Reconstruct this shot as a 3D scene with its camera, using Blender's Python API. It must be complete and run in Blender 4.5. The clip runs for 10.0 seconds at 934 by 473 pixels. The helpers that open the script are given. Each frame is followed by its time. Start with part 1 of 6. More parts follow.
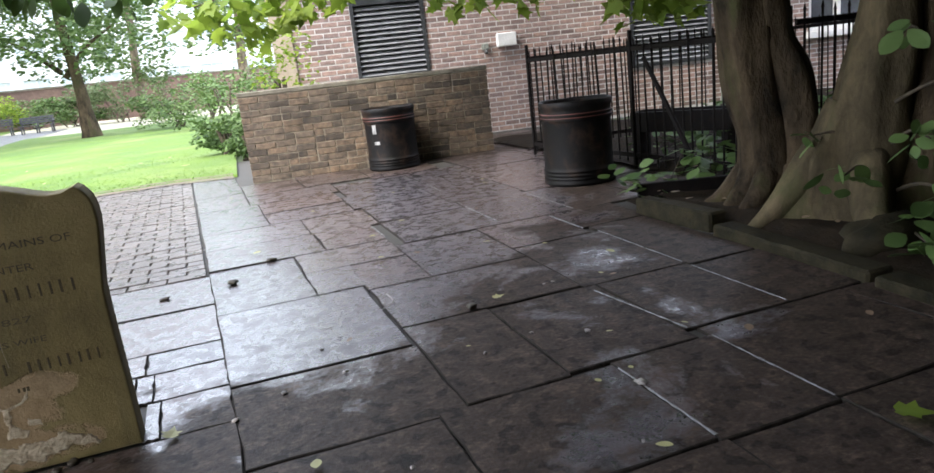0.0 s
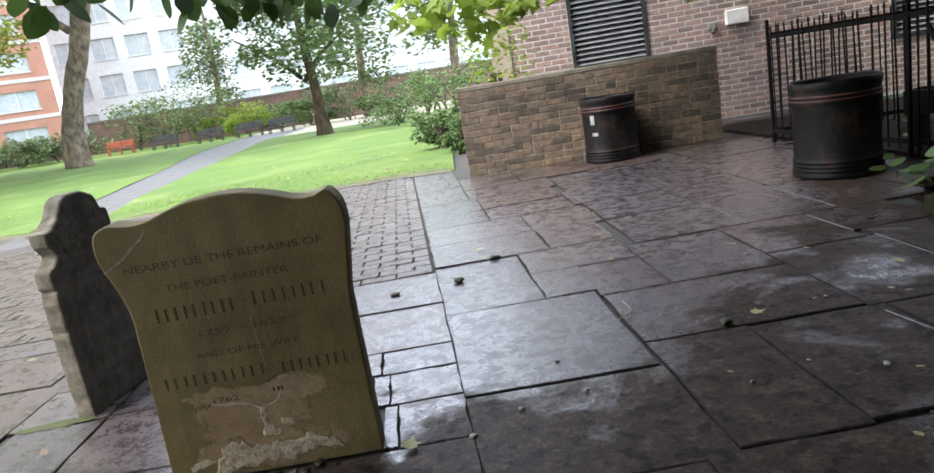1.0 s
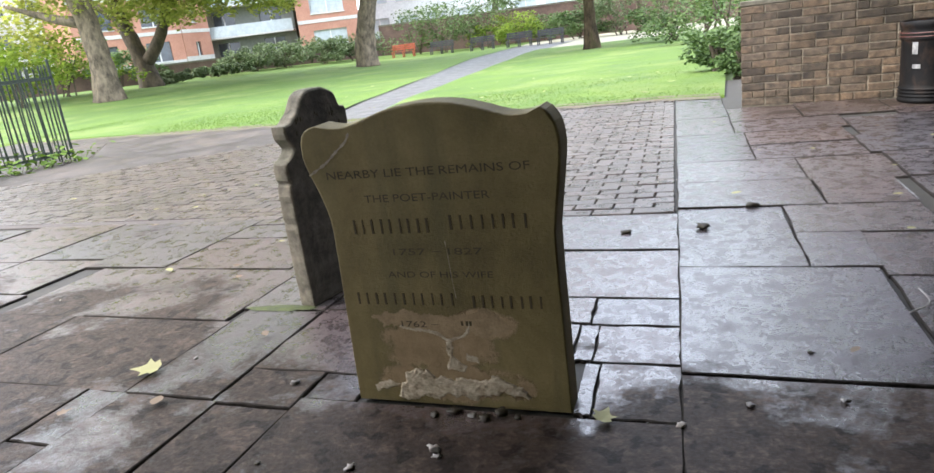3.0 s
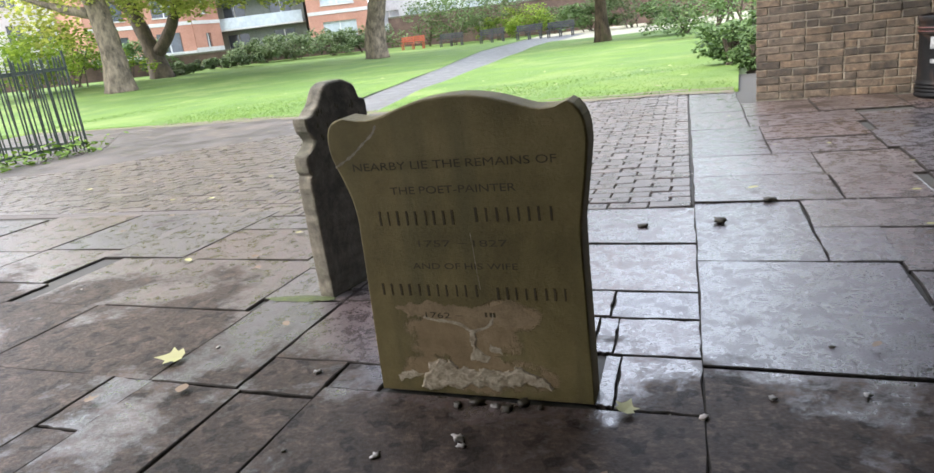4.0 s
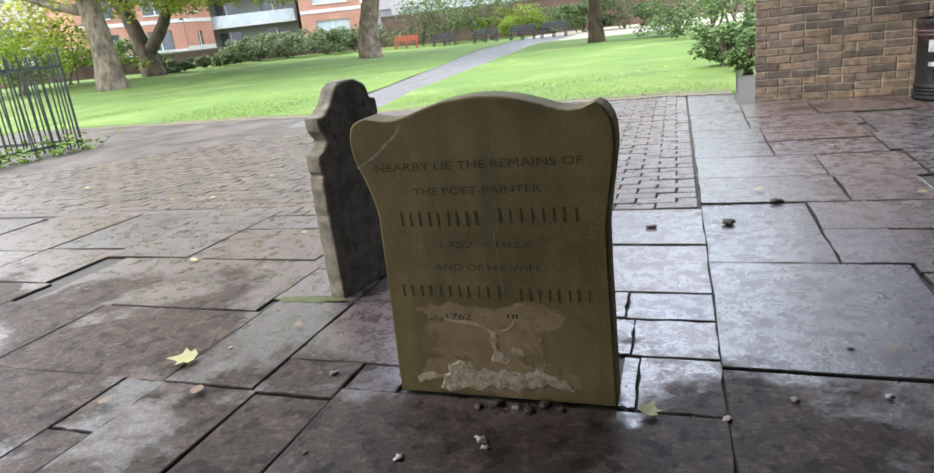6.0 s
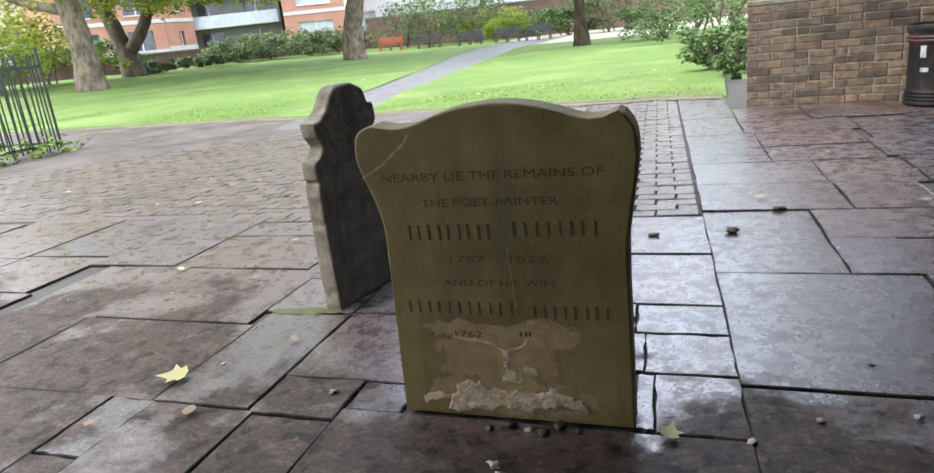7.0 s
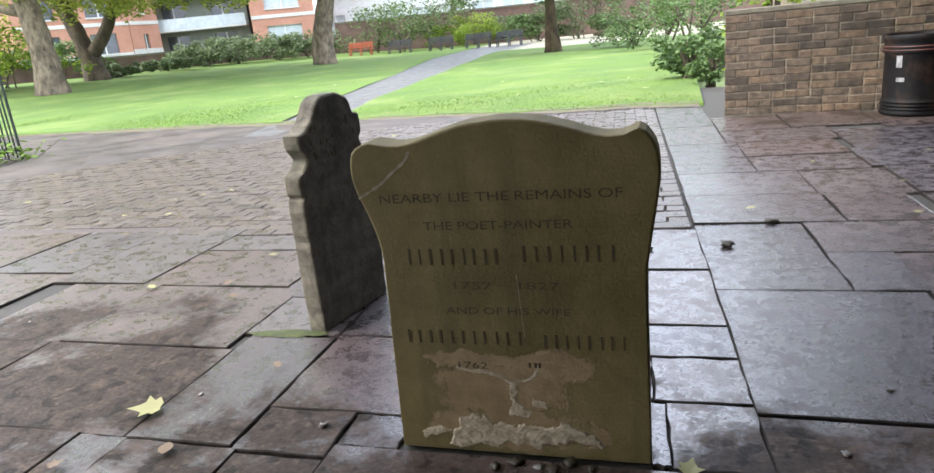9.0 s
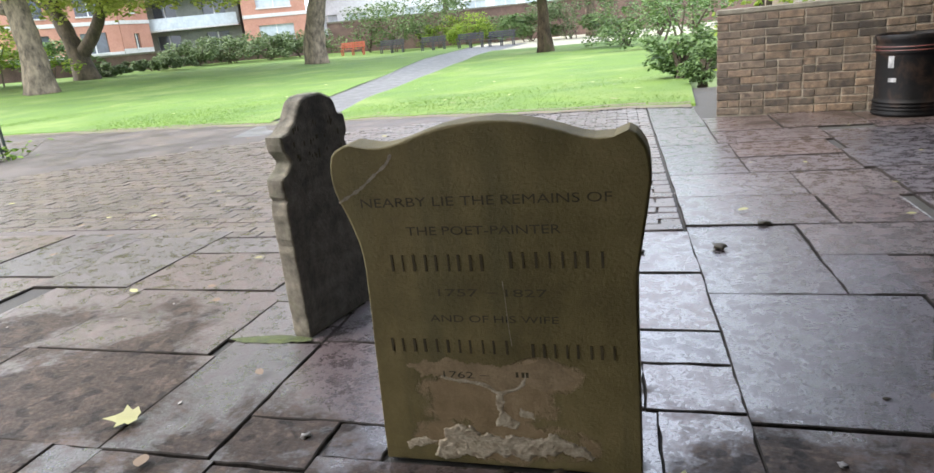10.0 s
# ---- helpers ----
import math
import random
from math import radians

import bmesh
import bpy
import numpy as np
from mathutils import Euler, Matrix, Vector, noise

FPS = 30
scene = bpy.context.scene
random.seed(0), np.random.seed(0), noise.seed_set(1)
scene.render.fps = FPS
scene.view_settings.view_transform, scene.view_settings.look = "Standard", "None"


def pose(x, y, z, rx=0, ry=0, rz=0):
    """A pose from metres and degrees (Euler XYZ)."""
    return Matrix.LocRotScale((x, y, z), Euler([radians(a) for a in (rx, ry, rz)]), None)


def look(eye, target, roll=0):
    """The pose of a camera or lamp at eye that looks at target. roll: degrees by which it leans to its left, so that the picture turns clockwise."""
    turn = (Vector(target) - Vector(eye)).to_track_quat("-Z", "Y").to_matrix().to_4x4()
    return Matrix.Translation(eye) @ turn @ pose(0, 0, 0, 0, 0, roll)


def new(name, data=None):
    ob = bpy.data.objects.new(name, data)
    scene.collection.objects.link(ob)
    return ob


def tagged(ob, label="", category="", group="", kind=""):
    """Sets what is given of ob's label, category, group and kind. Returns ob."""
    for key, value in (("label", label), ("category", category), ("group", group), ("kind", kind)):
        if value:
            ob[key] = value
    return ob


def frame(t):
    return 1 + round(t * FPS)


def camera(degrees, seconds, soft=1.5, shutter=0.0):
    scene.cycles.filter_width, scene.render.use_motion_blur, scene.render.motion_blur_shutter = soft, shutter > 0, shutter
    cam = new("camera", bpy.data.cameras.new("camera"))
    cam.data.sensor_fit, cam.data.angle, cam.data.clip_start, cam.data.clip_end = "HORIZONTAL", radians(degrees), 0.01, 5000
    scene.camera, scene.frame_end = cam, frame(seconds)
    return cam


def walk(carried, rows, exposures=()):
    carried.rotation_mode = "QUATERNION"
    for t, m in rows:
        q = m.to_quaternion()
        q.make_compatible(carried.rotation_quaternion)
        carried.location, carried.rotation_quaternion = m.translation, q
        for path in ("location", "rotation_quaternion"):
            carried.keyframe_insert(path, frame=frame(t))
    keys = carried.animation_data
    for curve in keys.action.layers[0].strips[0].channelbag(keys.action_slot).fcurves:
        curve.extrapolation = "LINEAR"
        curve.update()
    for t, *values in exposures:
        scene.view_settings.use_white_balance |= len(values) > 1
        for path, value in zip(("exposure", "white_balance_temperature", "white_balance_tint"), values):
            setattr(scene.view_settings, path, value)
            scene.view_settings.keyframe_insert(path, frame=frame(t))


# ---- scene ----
cam = camera(69.0, 10.0)
PATH = [
    (0, (1.092, -2.235, 1.053), (1.703, -0.394, 0.566), -6.6),
    (0.5, (1.065, -2.1, 1.056), (1.329, -0.171, 0.601), -8.6),
    (1, (0.999, -1.959, 1.063), (1.035, -0.007, 0.631), -9.6),
    (1.5, (0.928, -1.827, 1.059), (0.779, 0.119, 0.624), -9.5),
    (2, (0.931, -1.726, 1.042), (0.549, 0.186, 0.598), -10.3),
    (2.4, (1.008, -1.602, 1.021), (0.434, 0.254, 0.547), -10.4),
    (2.5, (0.995, -1.653, 1.032), (0.443, 0.208, 0.55), -9.0),
    (3, (1.048, -1.617, 1.017), (0.355, 0.175, 0.461), -7.3),
    (4.5, (0.989, -1.662, 1.031), (0.274, 0.115, 0.456), -7.1),
    (5, (0.982, -1.665, 1.034), (0.271, 0.112, 0.456), -7.0),
    (5.5, (0.963, -1.673, 1.035), (0.256, 0.107, 0.458), -6.9),
    (7, (0.827, -1.601, 1.048), (0.182, 0.202, 0.472), -6.3),
    (7.5, (0.776, -1.497, 1.055), (0.142, 0.311, 0.483), -6.3),
    (8, (0.727, -1.462, 1.062), (0.113, 0.353, 0.49), -6.3),
    (8.5, (0.711, -1.486, 1.068), (0.13, 0.34, 0.495), -6.0),
    (9, (0.706, -1.496, 1.066), (0.144, 0.337, 0.495), -5.8),
    (9.5, (0.699, -1.482, 1.07), (0.149, 0.353, 0.497), -5.7),
    (10, (0.709, -1.435, 1.06), (0.167, 0.403, 0.487), -5.7),
]
walk(cam, [(t, look(eye, target, roll)) for t, eye, target, roll in PATH], [(0.0, 2.34), (0.5, 2.12), (1.0, 2.0), (1.6, 2.0), (2.6, 2.08), (4.5, 2.04), (10.0, 2.04)])

# ---- light ----
SUN_EL, SUN_AZ = 54.0, -115.0
wd = bpy.data.worlds.new("overcast_sky")
scene.world = wd
wd.use_nodes = True
wn = wd.node_tree.nodes
bg = wn["Background"]
sky = wn.new("ShaderNodeTexSky")
sky.sky_type, sky.sun_disc = "NISHITA", False
sky.sun_elevation, sky.sun_rotation = radians(SUN_EL), radians(SUN_AZ)
sky.air_density, sky.dust_density, sky.ozone_density = 1.0, 4.0, 1.0
haze = wn.new("ShaderNodeMix")
haze.data_type = "RGBA"
haze.inputs[0].default_value = 0.55
haze.inputs[7].default_value = (9.6, 10.2, 11.9, 1)
wd.node_tree.links.new(sky.outputs[0], haze.inputs[6])
wd.node_tree.links.new(haze.outputs[2], bg.inputs[0])
bg.inputs[1].default_value = 0.15
sun = new("sun", bpy.data.lights.new("sun", "SUN"))
sun.data.energy, sun.data.angle, sun.data.color = 1.15, radians(20), (1.0, 0.96, 0.9)
a, e = radians(SUN_AZ), radians(SUN_EL)
sun.matrix_world = look((0, 0, 30), (-math.sin(a) * math.cos(e), -math.cos(a) * math.cos(e), 30 - math.sin(e)))

# ---- materials ----


def nodes_of(name):
    m = bpy.data.materials.new(name)
    m.use_nodes = True
    t = m.node_tree
    return m, t, t.nodes["Principled BSDF"]


def coords(t, scale=(1, 1, 1), world=False):
    """Object coordinates, or world ones for pieces that share a surface."""
    mp = t.nodes.new("ShaderNodeMapping")
    mp.inputs[3].default_value = scale
    if world:
        t.links.new(t.nodes.new("ShaderNodeNewGeometry").outputs["Position"], mp.inputs[0])
    else:
        t.links.new(t.nodes.new("ShaderNodeTexCoord").outputs["Object"], mp.inputs[0])
    return mp.outputs[0]


def noise_of(t, vec, scale, detail=5, rough=0.6, distort=0.0):
    n = t.nodes.new("ShaderNodeTexNoise")
    n.inputs["Scale"].default_value, n.inputs["Detail"].default_value = scale, detail
    n.inputs["Roughness"].default_value, n.inputs["Distortion"].default_value = rough, distort
    t.links.new(vec, n.inputs["Vector"])
    return n.outputs[0]


def ramp(t, fac, stops, smooth=False):
    r = t.nodes.new("ShaderNodeValToRGB")
    el = r.color_ramp.elements
    while len(el) < len(stops):
        el.new(0.5)
    for k, (p, c) in zip(el, stops):
        k.position = p
        k.color = (c, c, c, 1) if isinstance(c, (int, float)) else (*c, 1)
    if smooth:
        r.color_ramp.interpolation = "EASE"
    t.links.new(fac, r.inputs[0])
    return r.outputs[0]


def mix(t, fac, a, b, mode="MIX"):
    m = t.nodes.new("ShaderNodeMix")
    m.data_type, m.blend_type = "RGBA", mode
    for k, v in ((0, fac), (6, a), (7, b)):
        if isinstance(v, (int, float)):
            m.inputs[k].default_value = v if k == 0 else (v, v, v, 1)
        elif isinstance(v, tuple):
            m.inputs[k].default_value = (*v, 1)
        else:
            t.links.new(v, m.inputs[k])
    return m.outputs[2]


def bump(t, bsdf, height, strength=0.3, dist=0.01):
    b = t.nodes.new("ShaderNodeBump")
    b.inputs["Strength"].default_value, b.inputs["Distance"].default_value = strength, dist
    t.links.new(height, b.inputs["Height"])
    t.links.new(b.outputs[0], bsdf.inputs["Normal"])


def surface(name, dark, light, scale=6, rough=(0.6, 0.9), metal=0.0, relief=0.3, grain=60, dist=0.006, stain=None, stain_scale=1.5, vary=0.0, world=False, stretch=(1, 1, 1), spec=0.5):
    """A two-scale mottled surface: patches and grain, stains, relief; vary: from piece to piece."""
    m, t, b = nodes_of(name)
    v = coords(t, stretch, world)
    big, fine = noise_of(t, v, scale, 6, 0.65), noise_of(t, v, grain, 4, 0.7)
    col = ramp(t, big, [(0.32, dark), (0.68, light)])
    col = mix(t, 0.45, col, ramp(t, fine, [(0.3, 0.45), (0.7, 1.0)]), "MULTIPLY")
    if stain:
        col = mix(t, ramp(t, noise_of(t, v, stain_scale, 5, 0.7, 0.4), [(0.5, 0.0), (0.66, 0.85)]), col, stain)
    if vary:
        info = t.nodes.new("ShaderNodeObjectInfo")
        geo = t.nodes.new("ShaderNodeNewGeometry")
        add = t.nodes.new("ShaderNodeMath")
        add.operation = "ADD"
        t.links.new(info.outputs["Random"], add.inputs[0])
        t.links.new(geo.outputs["Random Per Island"], add.inputs[1])
        fr = t.nodes.new("ShaderNodeMath")
        fr.operation = "FRACT"
        t.links.new(add.outputs[0], fr.inputs[0])
        col = mix(t, 1.0, col, ramp(t, fr.outputs[0], [(0.0, 1.0 - vary), (0.5, 1.0), (1.0, (1.0 + vary * 0.4, 1.0 + vary * 0.2, 1.0))]), "MULTIPLY")
    t.links.new(col, b.inputs["Base Color"])
    t.links.new(ramp(t, big, [(0.3, rough[0]), (0.7, rough[1])]), b.inputs["Roughness"])
    b.inputs["Metallic"].default_value = metal
    b.inputs["Specular IOR Level"].default_value = spec
    if relief:
        bump(t, b, mix(t, 0.4, big, fine), relief, dist)
    return m


def leaf_mat(name, dark, light, through_=0.35, rough=0.65):
    m, t, b = nodes_of(name)
    geo = t.nodes.new("ShaderNodeNewGeometry")
    col = ramp(t, geo.outputs["Random Per Island"], [(0.0, dark), (1.0, light)])
    col = mix(t, 0.3, col, ramp(t, noise_of(t, coords(t), 14, 2), [(0.3, 0.6), (0.7, 1.0)]), "MULTIPLY")
    t.links.new(col, b.inputs["Base Color"])
    b.inputs["Roughness"].default_value = rough
    tr = t.nodes.new("ShaderNodeBsdfTranslucent")
    t.links.new(col, tr.inputs[0])
    mx = t.nodes.new("ShaderNodeMixShader")
    mx.inputs[0].default_value = through_
    t.links.new(b.outputs[0], mx.inputs[1])
    t.links.new(tr.outputs[0], mx.inputs[2])
    t.links.new(mx.outputs[0], t.nodes["Material Output"].inputs[0])
    return m


def maths(t, kind, a, c=0.0, clamp=False):
    n = t.nodes.new("ShaderNodeMath")
    n.operation, n.use_clamp = kind, clamp
    for k, v in enumerate((a, c)):
        if isinstance(v, (int, float)):
            n.inputs[k].default_value = v
        else:
            t.links.new(v, n.inputs[k])
    return n.outputs[0]


def span(t, value, a, b, c, d):
    """value taken from the span a to b into c to d, held at its ends."""
    n = t.nodes.new("ShaderNodeMapRange")
    n.interpolation_type = "SMOOTHSTEP"
    t.links.new(value, n.inputs[0])
    for k, v in enumerate((a, b, c, d)):
        n.inputs[k + 1].default_value = v
    return n.outputs[0]


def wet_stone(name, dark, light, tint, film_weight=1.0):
    """Worn flagstone under a film of rain, with ragged dry brown patches that run across the joints. The trees' shade
    and dark reflection are put into the colour as a brown zone; the wall's foot is browner too.
    """
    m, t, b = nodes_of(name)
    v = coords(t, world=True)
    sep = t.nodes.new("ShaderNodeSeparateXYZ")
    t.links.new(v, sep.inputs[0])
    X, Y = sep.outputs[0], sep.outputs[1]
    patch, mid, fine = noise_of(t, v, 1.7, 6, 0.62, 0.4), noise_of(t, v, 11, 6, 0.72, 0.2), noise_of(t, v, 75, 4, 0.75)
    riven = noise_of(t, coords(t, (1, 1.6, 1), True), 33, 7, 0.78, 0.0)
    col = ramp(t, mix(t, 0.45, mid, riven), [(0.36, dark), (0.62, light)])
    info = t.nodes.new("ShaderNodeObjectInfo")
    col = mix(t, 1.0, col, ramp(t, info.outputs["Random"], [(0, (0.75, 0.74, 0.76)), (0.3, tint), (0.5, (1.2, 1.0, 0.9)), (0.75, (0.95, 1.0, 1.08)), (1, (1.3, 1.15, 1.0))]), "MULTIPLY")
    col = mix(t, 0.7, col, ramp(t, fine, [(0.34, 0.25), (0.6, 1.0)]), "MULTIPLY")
    # distance past the brown zone that holds the trees' shade, plus a browner wall foot
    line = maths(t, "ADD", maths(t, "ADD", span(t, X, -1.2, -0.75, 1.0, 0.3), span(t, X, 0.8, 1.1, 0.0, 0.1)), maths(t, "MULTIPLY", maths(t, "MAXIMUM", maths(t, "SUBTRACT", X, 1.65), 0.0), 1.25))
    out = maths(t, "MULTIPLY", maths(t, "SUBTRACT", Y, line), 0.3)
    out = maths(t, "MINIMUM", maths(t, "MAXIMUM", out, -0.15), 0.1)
    wall_foot = maths(t, "MULTIPLY", span(t, Y, 4.3, 5.4, 0.0, 0.2), span(t, X, 1.25, 1.6, 0.0, 1.0))
    level = maths(t, "ADD", maths(t, "SUBTRACT", mix(t, 0.2, patch, mid), out), wall_foot)
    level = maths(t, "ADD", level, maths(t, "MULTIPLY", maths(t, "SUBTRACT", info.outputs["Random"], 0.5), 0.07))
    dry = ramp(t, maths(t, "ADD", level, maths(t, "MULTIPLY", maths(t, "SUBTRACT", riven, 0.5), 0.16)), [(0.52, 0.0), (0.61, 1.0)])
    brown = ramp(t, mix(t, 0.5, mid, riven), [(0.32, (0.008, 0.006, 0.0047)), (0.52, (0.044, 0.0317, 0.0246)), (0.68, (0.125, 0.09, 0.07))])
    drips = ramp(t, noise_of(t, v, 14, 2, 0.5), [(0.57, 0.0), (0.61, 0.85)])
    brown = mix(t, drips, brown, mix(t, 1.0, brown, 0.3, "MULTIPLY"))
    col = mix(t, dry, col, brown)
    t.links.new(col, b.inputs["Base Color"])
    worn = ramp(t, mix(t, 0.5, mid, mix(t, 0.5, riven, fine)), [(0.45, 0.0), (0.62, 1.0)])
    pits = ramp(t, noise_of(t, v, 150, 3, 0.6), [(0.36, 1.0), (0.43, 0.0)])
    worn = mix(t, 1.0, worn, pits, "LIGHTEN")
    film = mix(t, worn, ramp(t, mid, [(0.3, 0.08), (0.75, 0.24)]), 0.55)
    dull_left = span(t, X, -1.1, 0.4, 1.0, 0.0)
    film = mix(t, maths(t, "MULTIPLY", dull_left, 0.3), film, 0.5)
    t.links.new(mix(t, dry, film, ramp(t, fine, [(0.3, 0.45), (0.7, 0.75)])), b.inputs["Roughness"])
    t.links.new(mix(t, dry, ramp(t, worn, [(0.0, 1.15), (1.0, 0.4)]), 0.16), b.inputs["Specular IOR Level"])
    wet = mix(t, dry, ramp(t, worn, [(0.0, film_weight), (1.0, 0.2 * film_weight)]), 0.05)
    t.links.new(mix(t, maths(t, "MULTIPLY", dull_left, 0.45), wet, 0.05), b.inputs["Coat Weight"])
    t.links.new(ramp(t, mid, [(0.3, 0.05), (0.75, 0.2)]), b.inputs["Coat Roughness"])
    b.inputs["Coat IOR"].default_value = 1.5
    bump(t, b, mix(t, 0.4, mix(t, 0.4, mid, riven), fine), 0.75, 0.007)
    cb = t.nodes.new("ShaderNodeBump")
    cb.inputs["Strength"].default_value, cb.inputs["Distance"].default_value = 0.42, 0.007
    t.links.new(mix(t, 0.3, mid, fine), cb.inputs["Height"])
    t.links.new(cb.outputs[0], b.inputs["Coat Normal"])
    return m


M = {}
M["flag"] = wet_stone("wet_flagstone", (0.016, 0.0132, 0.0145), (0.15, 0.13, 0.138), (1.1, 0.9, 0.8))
M["flag_edge"] = surface("flagstone_arris", (0.015, 0.013, 0.011), (0.05, 0.043, 0.037), 20, (0.8, 0.95), relief=0.3, world=True, spec=0.1)
M["pointing"] = surface("pale_wet_pointing", (0.07, 0.07, 0.07), (0.22, 0.22, 0.22), 25, (0.2, 0.45), relief=0.4, world=True)
M["joint"] = surface("joint_soil", (0.012, 0.011, 0.009), (0.075, 0.07, 0.06), 12, (0.6, 0.95), relief=0.6, world=True)
M["soil"] = surface("dark_soil", (0.012, 0.009, 0.006), (0.035, 0.025, 0.016), 8, (0.8, 1.0), relief=0.8, dist=0.03, world=True, spec=0.1)
M["paver"] = surface("wet_brick_paver", (0.08, 0.067, 0.061), (0.15, 0.127, 0.116), 9, (0.2, 0.42), relief=0.3, vary=0.22, world=True, stain=(0.09, 0.078, 0.068), stain_scale=1.2)
M["grass_soil"] = surface("lawn_turf", (0.06, 0.125, 0.016), (0.12, 0.2, 0.028), 0.8, (0.8, 1.0), relief=0.8, grain=160, dist=0.03, world=True, stain=(0.15, 0.2, 0.05), stain_scale=0.35)
M["blade"] = leaf_mat("grass_blade", (0.075, 0.145, 0.016), (0.15, 0.24, 0.03), 0.3, 0.8)
M["path"] = surface("wet_asphalt_path", (0.08, 0.08, 0.08), (0.15, 0.15, 0.148), 3, (0.3, 0.6), relief=0.3, grain=90, world=True)
M["apron"] = surface("wet_worn_asphalt", (0.034, 0.028, 0.025), (0.085, 0.072, 0.065), 2.2, (0.4, 0.7), relief=0.4, grain=80, world=True, stain=(0.1, 0.08, 0.066), stain_scale=0.9)
M["mud"] = surface("bare_soil", (0.07, 0.055, 0.036), (0.14, 0.115, 0.075), 6, (0.6, 0.9), relief=0.8, dist=0.02, world=True, stain=(0.08, 0.12, 0.025), stain_scale=5)
M["far_ground"] = surface("far_ground", (0.08, 0.13, 0.04), (0.14, 0.18, 0.07), 0.3, (0.9, 1.0), relief=0.0, grain=3, world=True)
M["dry_grass"] = surface("pale_gravel", (0.3, 0.29, 0.2), (0.45, 0.43, 0.33), 1.5, (0.8, 1.0), relief=0.2, world=True)
M["brick_brown"] = surface("weathered_stock_brick", (0.04, 0.029, 0.02), (0.235, 0.178, 0.122), 20, (0.6, 0.9), relief=1.0, dist=0.009, vary=0.6, world=True, stain=(0.045, 0.035, 0.023), stain_scale=1.6)
M["mortar_brown"] = surface("dirty_mortar", (0.16, 0.135, 0.1), (0.4, 0.345, 0.26), 10, (0.85, 1.0), relief=0.5, world=True)
M["brick_red"] = surface("red_brown_brick", (0.2, 0.138, 0.118), (0.36, 0.255, 0.222), 12, (0.7, 0.9), relief=0.5, vary=0.4, world=True)
M["mortar_pale"] = surface("pale_mortar", (0.45, 0.42, 0.4), (0.66, 0.63, 0.6), 10, (0.85, 1.0), relief=0.4, world=True)
M["coping"] = surface("mossy_coping", (0.1, 0.09, 0.06), (0.23, 0.21, 0.16), 8, (0.6, 0.9), relief=0.5, world=True)
M["render_buff"] = surface("buff_pilaster", (0.3, 0.24, 0.17), (0.42, 0.35, 0.27), 4, (0.7, 0.9), relief=0.2, world=True)
M["black_steel"] = surface("black_painted_steel", (0.0025, 0.0025, 0.0025), (0.008, 0.0072, 0.0068), 7, (0.45, 0.65), spec=0.16, relief=0.15, stain=(0.03, 0.018, 0.012), stain_scale=5)
M["rail"] = surface("railing_paint", (0.004, 0.004, 0.004), (0.014, 0.01, 0.008), 20, (0.6, 0.8), spec=0.15, relief=0.2)
M["rail_green"] = surface("grey_green_railing_paint", (0.02, 0.03, 0.022), (0.055, 0.07, 0.05), 20, (0.5, 0.75), relief=0.2, spec=0.25)
M["louvre"] = surface("louvre_paint", (0.02, 0.022, 0.025), (0.045, 0.048, 0.05), 6, (0.35, 0.6), relief=0.1)
M["slat"] = surface("louvre_slat_grey", (0.16, 0.17, 0.18), (0.26, 0.27, 0.28), 6, (0.35, 0.55), relief=0.1)
M["white_paint"] = surface("white_paint", (0.62, 0.62, 0.6), (0.82, 0.82, 0.8), 5, (0.4, 0.6), relief=0.1, stain=(0.5, 0.5, 0.46))
M["grey_panel"] = surface("grey_green_panel", (0.16, 0.18, 0.15), (0.25, 0.26, 0.22), 4, (0.5, 0.8), relief=0.1)
M["bark"] = surface("plane_bark", (0.005, 0.0038, 0.0026), (0.115, 0.084, 0.05), 4.5, (0.8, 0.97), spec=0.15, relief=1.0, grain=40, dist=0.04, stain=(0.045, 0.05, 0.018), stain_scale=2.5, stretch=(1, 1, 0.45))
M["bark_far"] = surface("plane_tree_bark", (0.03, 0.022, 0.014), (0.29, 0.23, 0.16), 4.5, (0.8, 0.95), relief=0.8, grain=12, dist=0.05, stretch=(1, 1, 0.5))
M["bark_olive"] = surface("smooth_olive_bark", (0.035, 0.028, 0.016), (0.16, 0.125, 0.072), 4.0, (0.8, 0.97), spec=0.15, relief=0.8, grain=40, dist=0.03, stain=(0.06, 0.062, 0.026), stain_scale=2.5, stretch=(1, 1, 0.45))
M["bark_dark"] = surface("dark_plane_bark", (0.025, 0.018, 0.012), (0.15, 0.115, 0.08), 3, (0.8, 0.95), relief=0.8, grain=12, dist=0.05, stretch=(1, 1, 0.5))
M["twig"] = surface("twig_bark", (0.04, 0.03, 0.02), (0.1, 0.075, 0.05), 20, (0.7, 0.9), relief=0.3)
M["leaf_near"] = leaf_mat("maple_leaf", (0.12, 0.2, 0.02), (0.3, 0.4, 0.06), 0.6)
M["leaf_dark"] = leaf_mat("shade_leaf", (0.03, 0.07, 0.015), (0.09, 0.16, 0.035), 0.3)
M["leaf_tree"] = leaf_mat("tree_leaf", (0.06, 0.11, 0.035), (0.15, 0.22, 0.07), 0.35)
M["leaf_gold"] = leaf_mat("turning_leaf", (0.26, 0.32, 0.06), (0.55, 0.55, 0.14), 0.62)
M["leaf_shrub"] = leaf_mat("shrub_leaf", (0.05, 0.1, 0.025), (0.13, 0.21, 0.06), 0.25)
M["leaf_ivy"] = leaf_mat("hedge_leaf", (0.06, 0.1, 0.035), (0.17, 0.23, 0.1), 0.3)
M["bed_sand"] = surface("sandy_joint_filling", (0.05, 0.04, 0.035), (0.1, 0.082, 0.07), 20, (0.5, 0.8), relief=0.5, world=True)
